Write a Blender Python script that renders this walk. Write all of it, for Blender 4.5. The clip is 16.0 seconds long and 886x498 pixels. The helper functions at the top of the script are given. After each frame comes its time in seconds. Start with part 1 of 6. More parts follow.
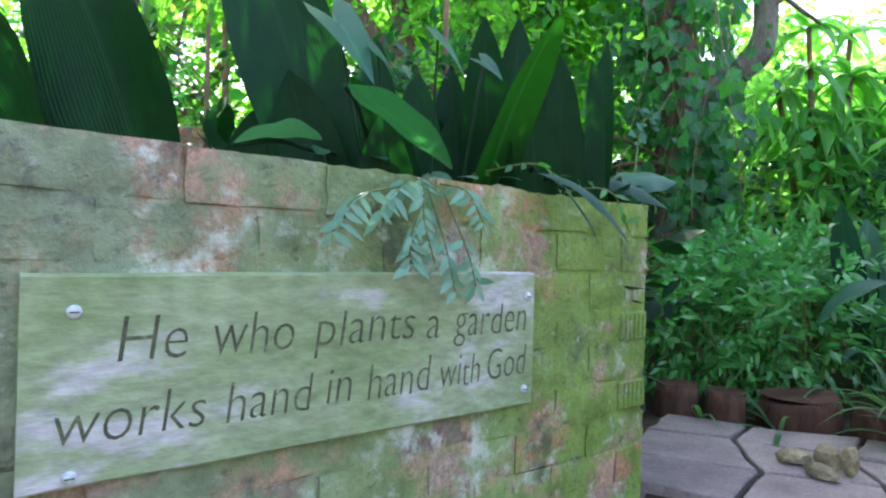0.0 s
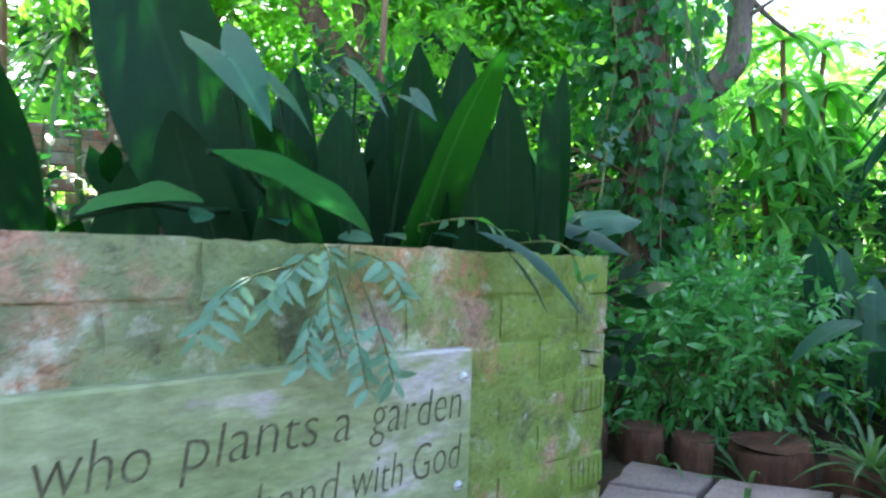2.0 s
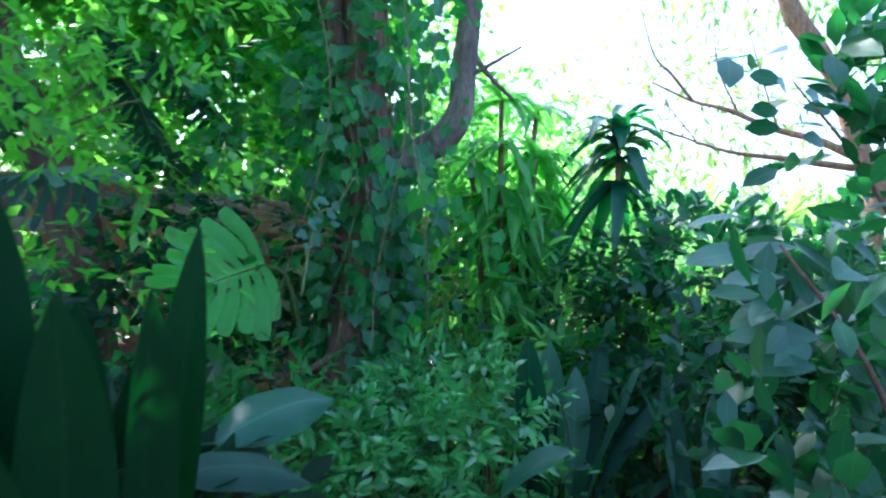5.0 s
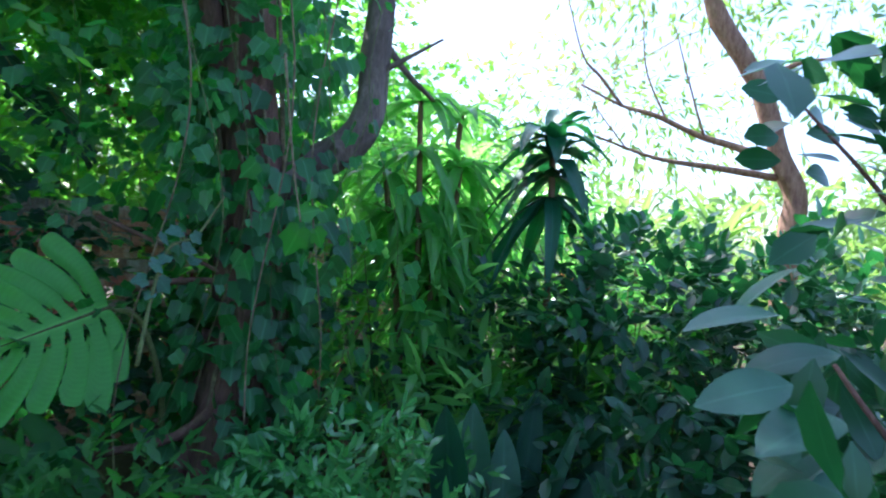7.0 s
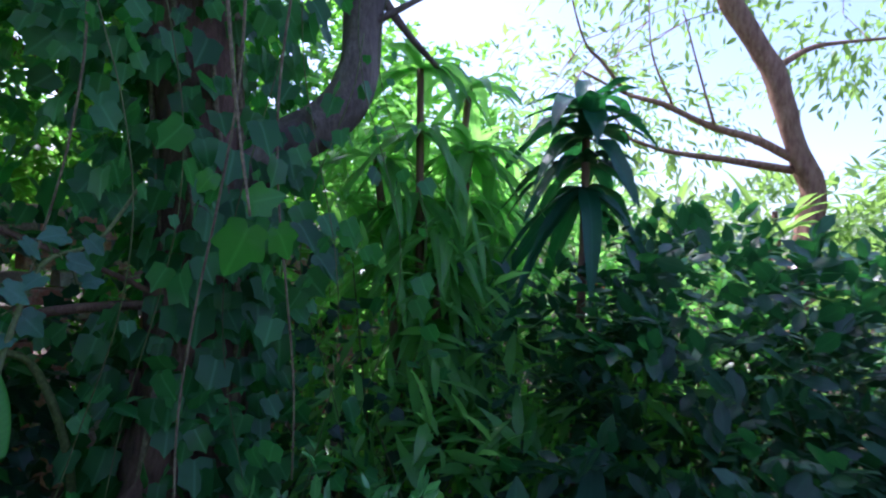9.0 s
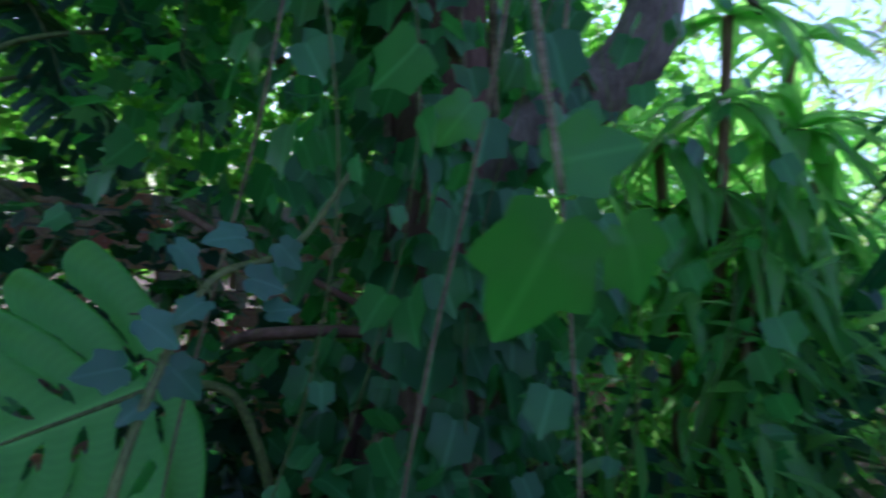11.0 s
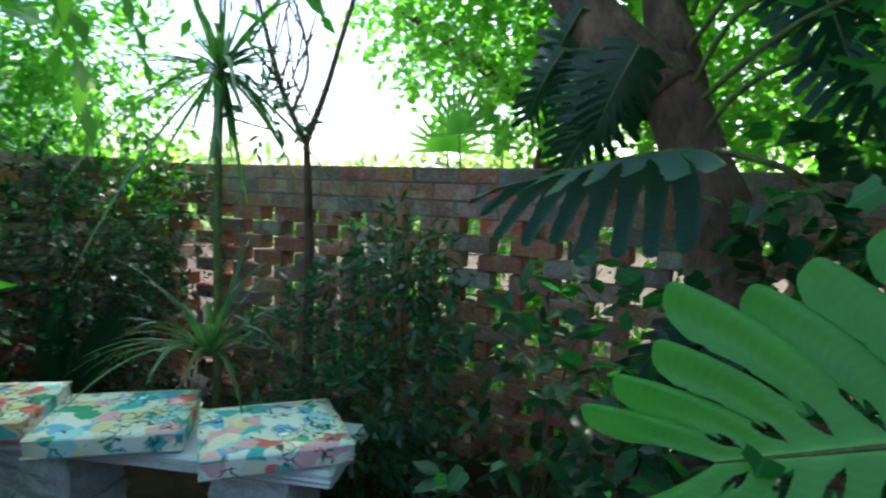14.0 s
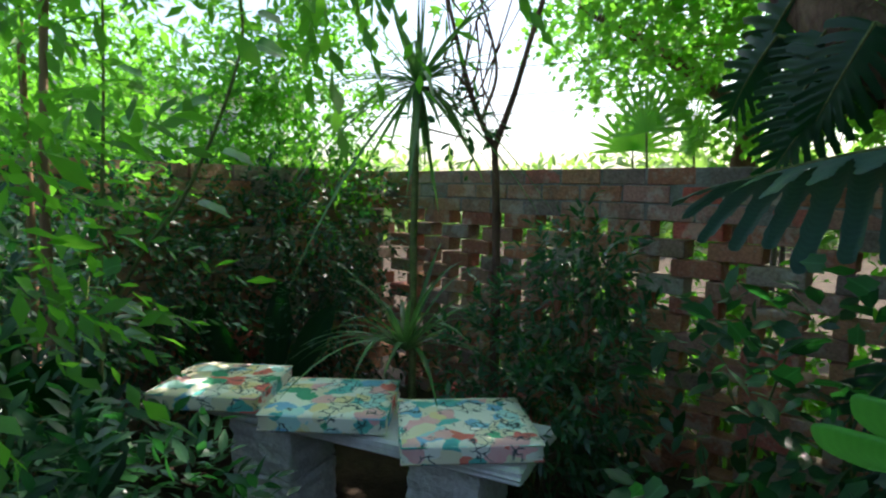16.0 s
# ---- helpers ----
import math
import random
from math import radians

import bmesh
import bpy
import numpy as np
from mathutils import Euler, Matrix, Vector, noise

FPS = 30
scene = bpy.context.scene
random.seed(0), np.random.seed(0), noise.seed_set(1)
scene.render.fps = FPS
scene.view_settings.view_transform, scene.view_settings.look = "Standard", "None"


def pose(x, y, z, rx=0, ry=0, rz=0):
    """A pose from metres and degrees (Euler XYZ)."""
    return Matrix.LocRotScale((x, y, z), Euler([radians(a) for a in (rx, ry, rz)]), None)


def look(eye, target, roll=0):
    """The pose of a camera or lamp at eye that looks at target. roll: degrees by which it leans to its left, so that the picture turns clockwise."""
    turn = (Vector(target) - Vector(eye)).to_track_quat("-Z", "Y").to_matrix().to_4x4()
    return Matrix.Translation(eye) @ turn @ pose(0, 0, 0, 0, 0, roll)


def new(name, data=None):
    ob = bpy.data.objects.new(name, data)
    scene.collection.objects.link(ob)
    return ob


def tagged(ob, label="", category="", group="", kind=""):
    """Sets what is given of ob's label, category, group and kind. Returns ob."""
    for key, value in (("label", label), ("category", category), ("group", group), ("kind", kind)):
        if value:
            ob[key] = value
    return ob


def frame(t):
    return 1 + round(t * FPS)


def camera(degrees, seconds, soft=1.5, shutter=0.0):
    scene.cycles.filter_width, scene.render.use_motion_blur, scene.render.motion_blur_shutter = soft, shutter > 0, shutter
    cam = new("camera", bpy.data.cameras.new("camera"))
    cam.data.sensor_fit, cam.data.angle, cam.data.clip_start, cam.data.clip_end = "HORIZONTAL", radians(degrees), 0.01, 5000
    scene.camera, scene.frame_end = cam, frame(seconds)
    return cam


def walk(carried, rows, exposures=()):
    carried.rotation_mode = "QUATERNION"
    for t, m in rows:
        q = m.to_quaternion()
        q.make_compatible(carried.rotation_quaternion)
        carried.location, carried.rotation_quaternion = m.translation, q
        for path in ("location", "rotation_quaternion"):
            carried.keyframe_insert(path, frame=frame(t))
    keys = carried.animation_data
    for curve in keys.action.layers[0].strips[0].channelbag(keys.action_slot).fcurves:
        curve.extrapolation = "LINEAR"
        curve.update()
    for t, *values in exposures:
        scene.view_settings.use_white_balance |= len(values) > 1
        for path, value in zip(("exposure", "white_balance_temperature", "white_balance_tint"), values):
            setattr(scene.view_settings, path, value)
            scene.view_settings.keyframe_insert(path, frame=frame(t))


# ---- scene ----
cam = camera(72.0, 16.0, soft=2.2, shutter=0.5)
PATH = [
    (0.0, (0.249, -0.091, 0.608), (-0.142, 1.870, 0.607), 1.52),
    (0.5, (0.268, -0.063, 0.624), (-0.127, 1.898, 0.625), 1.34),
    (1.0, (0.293, -0.024, 0.655), (-0.101, 1.937, 0.649), 1.41),
    (1.5, (0.296, 0.043, 0.676), (-0.072, 2.009, 0.669), 1.59),
    (2.0, (0.302, 0.121, 0.752), (-0.010, 2.096, 0.733), 1.94),
    (2.5, (0.329, 0.198, 0.831), (0.100, 2.184, 0.801), 1.99),
    (3.0, (0.365, 0.279, 0.942), (0.271, 2.277, 0.906), 2.31),
    (3.5, (0.361, 0.367, 1.001), (0.459, 2.364, 0.969), 3.06),
    (4.0, (0.411, 0.451, 1.062), (0.650, 2.437, 1.036), 3.29),
    (4.5, (0.389, 0.554, 1.121), (0.824, 2.506, 1.089), 3.57),
    (5.0, (0.440, 0.647, 1.160), (0.982, 2.572, 1.142), 3.78),
    (7.5, (0.688, 1.229, 1.320), (1.506, 3.054, 1.305), 3.87),
    (8.0, (0.724, 1.369, 1.311), (1.578, 3.178, 1.303), 3.52),
    (10.5, (0.845, 2.160, 1.308), (1.268, 4.115, 1.288), 3.7),
    (11.0, (0.813, 2.252, 1.306), (0.922, 4.248, 1.273), 4.6),
    (11.5, (0.766, 2.325, 1.303), (0.479, 4.303, 1.231), 4.5),
    (12.0, (0.719, 2.380, 1.293), (-0.078, 4.211, 1.183), 4.0),
    (12.5, (0.697, 2.394, 1.288), (-0.513, 3.979, 1.133), 3.6),
    (13.0, (0.679, 2.397, 1.280), (-0.778, 3.756, 1.108), 2.9),
    (13.5, (0.670, 2.395, 1.278), (-0.950, 3.555, 1.095), 2.5),
    (14.0, (0.668, 2.384, 1.276), (-1.058, 3.378, 1.090), 2.1),
    (14.5, (0.670, 2.371, 1.276), (-1.145, 3.189, 1.086), 1.7),
    (15.0, (0.676, 2.352, 1.279), (-1.199, 3.021, 1.086), 1.4),
    (15.5, (0.679, 2.338, 1.278), (-1.236, 2.884, 1.085), 1.2),
    (16.0, (0.679, 2.328, 1.279), (-1.257, 2.791, 1.086), 1.0),
]
EXPOSURE = [(0.0, 3.05, 6700, 10), (2.5, 3.1, 6350, 6), (3.5, 2.95, 5650, 5), (5.0, 2.65, 5350, 10), (7.5, 1.8, 5500, 22), (8.0, 1.55, 5500, 27), (10.5, 1.4, 5400, 34), (11.0, 1.45, 5400, 28), (11.5, 1.75, 5250, 28), (12.5, 2.35, 5750, 13), (13.0, 2.35, 5800, 9), (14.0, 2.05, 6100, 10), (16.0, 1.45, 6700, 10)]
walk(cam, [(t, look(eye, target, roll)) for t, eye, target, roll in PATH], EXPOSURE)

# ---- sky and sun ----
SUN_AZ, SUN_EL = radians(-28), radians(52)      # from beyond the brick screen, high
world = bpy.data.worlds.new("sky")
scene.world = world
world.use_nodes = True
wn = world.node_tree.nodes
sky = wn.new("ShaderNodeTexSky")
sky.sky_type, sky.sun_disc = "NISHITA", False
sky.sun_elevation, sky.sun_rotation = SUN_EL, SUN_AZ
sky.dust_density, sky.air_density = 2.5, 1.0
world.node_tree.links.new(sky.outputs[0], wn["Background"].inputs[0])
wn["Background"].inputs[1].default_value = 0.14
sun = new("sun", bpy.data.lights.new("sun", "SUN"))
sun.data.energy, sun.data.angle, sun.data.color = 4.5, radians(0.6), (1.0, 0.95, 0.86)
sun_from = Vector((math.sin(SUN_AZ) * math.cos(SUN_EL), math.cos(SUN_AZ) * math.cos(SUN_EL), math.sin(SUN_EL)))
sun.matrix_world = look(sun_from * 30, (0, 0, 0))

# ---- materials ----


def material(name):
    m = bpy.data.materials.new(name)
    m.use_nodes = True
    t = m.node_tree
    return m, t.nodes, t.links, t.nodes["Principled BSDF"], t.nodes["Material Output"]


def ramp(n, l, src, stops):
    r = n.new("ShaderNodeValToRGB")
    while len(r.color_ramp.elements) < len(stops):
        r.color_ramp.elements.new(0.5)
    for e, (p, c) in zip(r.color_ramp.elements, stops):
        e.position, e.color = p, (*c, 1)
    l.new(src, r.inputs[0])
    return r.outputs[0]


def noise_tex(n, l, scale, detail=4, rough=0.6, coord="Object", stretch=None):
    c = n.new("ShaderNodeTexCoord")
    x = n.new("ShaderNodeTexNoise")
    x.inputs["Scale"].default_value, x.inputs["Detail"].default_value = scale, detail
    x.inputs["Roughness"].default_value = rough
    src = c.outputs[coord]
    if stretch:
        mp = n.new("ShaderNodeMapping")
        mp.inputs["Scale"].default_value = stretch
        l.new(src, mp.inputs[0])
        src = mp.outputs[0]
    l.new(src, x.inputs[0])
    return x.outputs["Fac"]


def mix(n, l, fac, a, b, mode="MIX"):
    m = n.new("ShaderNodeMix")
    m.data_type, m.blend_type = "RGBA", mode
    for k, v in ((0, fac), (6, a), (7, b)):
        if isinstance(v, (int, float)):
            m.inputs[k].default_value = v
        elif isinstance(v, tuple):
            m.inputs[k].default_value = (*v, 1)
        else:
            l.new(v, m.inputs[k])
    return m.outputs[2]


def bump(n, l, p, src, strength, dist=0.01):
    b = n.new("ShaderNodeBump")
    b.inputs["Strength"].default_value, b.inputs["Distance"].default_value = strength, dist
    l.new(src, b.inputs["Height"])
    l.new(b.outputs[0], p.inputs["Normal"])


def leaf_material(name, dark, light, through_colour, thin=0.35, rough=0.38, rib=0.25, veins=0.0, spec=0.5):
    """Green leaf: shade varies leaf by leaf, a paler midrib, light passes through the blade."""
    m, n, l, p, out = material(name)
    g = n.new("ShaderNodeNewGeometry")
    o = n.new("ShaderNodeObjectInfo")
    add = n.new("ShaderNodeMath")
    add.operation = "ADD"
    l.new(g.outputs["Random Per Island"], add.inputs[0])
    l.new(o.outputs["Random"], add.inputs[1])
    fr = n.new("ShaderNodeMath")
    fr.operation = "FRACT"
    l.new(add.outputs[0], fr.inputs[0])
    col = ramp(n, l, fr.outputs[0], [(0.0, dark), (0.55, tuple((a + b) / 2 for a, b in zip(dark, light))), (1.0, light)])
    blot = noise_tex(n, l, 35, 3)
    col = mix(n, l, ramp(n, l, blot, [(0.45, (0, 0, 0)), (0.8, (0.45, 0.45, 0.45))]), col, tuple(c * 0.55 for c in dark))
    uv = n.new("ShaderNodeUVMap")
    sep = n.new("ShaderNodeSeparateXYZ")
    l.new(uv.outputs[0], sep.inputs[0])
    ab = n.new("ShaderNodeMath")
    ab.operation = "ABSOLUTE"
    l.new(sep.outputs[0], ab.inputs[0])
    ribf = ramp(n, l, ab.outputs[0], [(0.0, (rib,) * 3), (0.09, (0, 0, 0))])
    col = mix(n, l, ribf, col, tuple(min(1, c * 2.6 + 0.03) for c in light))
    if veins:
        w = n.new("ShaderNodeTexWave")
        w.wave_type, w.bands_direction = "BANDS", "X"
        w.inputs["Scale"].default_value, w.inputs["Distortion"].default_value = 5.5, 0.6
        l.new(uv.outputs[0], w.inputs[0])
        bump(n, l, p, w.outputs["Fac"], veins, 0.002)
        col = mix(n, l, ramp(n, l, w.outputs["Fac"], [(0.3, (0.22,) * 3), (0.9, (0, 0, 0))]), col, tuple(c * 0.5 for c in dark))
    l.new(col, p.inputs["Base Color"])
    p.inputs["Roughness"].default_value = rough
    p.inputs["Specular IOR Level"].default_value = spec
    tr = n.new("ShaderNodeBsdfTranslucent")
    l.new(mix(n, l, 0.75, col, through_colour), tr.inputs[0])
    ms = n.new("ShaderNodeMixShader")
    ms.inputs[0].default_value = thin
    l.new(p.outputs[0], ms.inputs[1])
    l.new(tr.outputs[0], ms.inputs[2])
    l.new(ms.outputs[0], out.inputs[0])
    return m


def rough_material(name, stops, scale=6, fine=60, rough=0.85, bump_s=0.5, per_object=0.0, stretch=None, spec=0.3, coord="Object"):
    """Two scales of colour noise and relief, for soil, bark, stone and wood."""
    m, n, l, p, out = material(name)
    big = noise_tex(n, l, scale, 5, 0.65, coord, stretch)
    small = noise_tex(n, l, fine, 3, 0.6, coord, stretch)
    col = ramp(n, l, big, stops)
    col = mix(n, l, 0.35, col, ramp(n, l, small, [(0.3, (0.25, 0.25, 0.25)), (0.7, (0.85, 0.85, 0.85))]), "OVERLAY")
    if per_object:
        o = n.new("ShaderNodeObjectInfo")
        col = mix(n, l, per_object, col, ramp(n, l, o.outputs["Random"], [(0.0, (0.3, 0.3, 0.3)), (1.0, (0.75, 0.72, 0.7))]), "OVERLAY")
    l.new(col, p.inputs["Base Color"])
    p.inputs["Roughness"].default_value = rough
    p.inputs["Specular IOR Level"].default_value = spec
    hm = n.new("ShaderNodeMath")
    hm.operation = "ADD"
    l.new(big, hm.inputs[0])
    l.new(small, hm.inputs[1])
    bump(n, l, p, hm.outputs[0], bump_s, 0.012)
    return m


def brick_material(name, moss, pale, weather, base=None):
    """Fired brick, varied brick by brick, with lime bloom, soot and algae in patches; the damp end of the wall is greener."""
    m, n, l, p, out = material(name)
    o = n.new("ShaderNodeObjectInfo")
    g = n.new("ShaderNodeNewGeometry")
    add = n.new("ShaderNodeMath")
    add.operation = "ADD"
    l.new(o.outputs["Random"], add.inputs[0])
    l.new(g.outputs["Random Per Island"], add.inputs[1])
    fr = n.new("ShaderNodeMath")
    fr.operation = "FRACT"
    l.new(add.outputs[0], fr.inputs[0])
    col = ramp(n, l, fr.outputs[0], base or [(0.0, (0.4, 0.15, 0.11)), (0.25, (0.42, 0.23, 0.13)), (0.45, (0.22, 0.15, 0.13)), (0.65, (0.48, 0.26, 0.19)), (0.82, (0.3, 0.23, 0.19)), (1.0, (0.46, 0.17, 0.14))])
    wpos = g.outputs["Position"]

    def wn(scale, detail=5):
        x = n.new("ShaderNodeTexNoise")
        x.inputs["Scale"].default_value, x.inputs["Detail"].default_value, x.inputs["Roughness"].default_value = scale, detail, 0.68
        l.new(wpos, x.inputs[0])
        return x.outputs["Fac"]
    fine = wn(75, 3)
    col = mix(n, l, 0.5, col, ramp(n, l, fine, [(0.3, (0.2, 0.2, 0.2)), (0.7, (0.9, 0.9, 0.9))]), "OVERLAY")
    lime = wn(7.5, 7)
    col = mix(n, l, ramp(n, l, lime, [(0.52, (0, 0, 0)), (0.6, (pale,) * 3)]), col, (0.58, 0.55, 0.49))
    if moss:
        sep = n.new("ShaderNodeSeparateXYZ")
        l.new(wpos, sep.inputs[0])
        damp = n.new("ShaderNodeMapRange")
        damp.inputs["From Min"].default_value, damp.inputs["From Max"].default_value = -0.35, 0.3
        l.new(sep.outputs[0], damp.inputs[0])
        grey = ramp(n, l, wn(13, 6), [(0.3, (0.13, 0.15, 0.1)), (0.55, (0.24, 0.27, 0.17)), (0.75, (0.38, 0.4, 0.3))])
        green = ramp(n, l, wn(13, 6), [(0.3, (0.1, 0.15, 0.03)), (0.55, (0.2, 0.29, 0.06)), (0.75, (0.32, 0.37, 0.13))])
        algae = mix(n, l, damp.outputs[0], grey, green)
        mo = wn(5.0, 7)
        col = mix(n, l, ramp(n, l, mo, [(0.5 - moss * 0.3, (0, 0, 0)), (0.5 - moss * 0.3 + 0.11, (0.93,) * 3)]), col, algae)
    soot = wn(6.5, 7)
    col = mix(n, l, ramp(n, l, soot, [(0.55, (0, 0, 0)), (0.65, (weather,) * 3)]), col, (0.07, 0.06, 0.05))
    pits = wn(34, 5)
    col = mix(n, l, ramp(n, l, pits, [(0.61, (0, 0, 0)), (0.7, (0.6,) * 3)]), col, (0.06, 0.055, 0.04))
    bloom = wn(22, 6)
    col = mix(n, l, ramp(n, l, bloom, [(0.58, (0, 0, 0)), (0.7, (pale * 0.6,) * 3)]), col, (0.5, 0.5, 0.42))
    l.new(col, p.inputs["Base Color"])
    p.inputs["Roughness"].default_value = 0.92
    p.inputs["Specular IOR Level"].default_value = 0.2
    hm = n.new("ShaderNodeMath")
    hm.operation = "ADD"
    l.new(fine, hm.inputs[0])
    l.new(lime, hm.inputs[1])
    bump(n, l, p, hm.outputs[0], 0.8, 0.008)
    return m


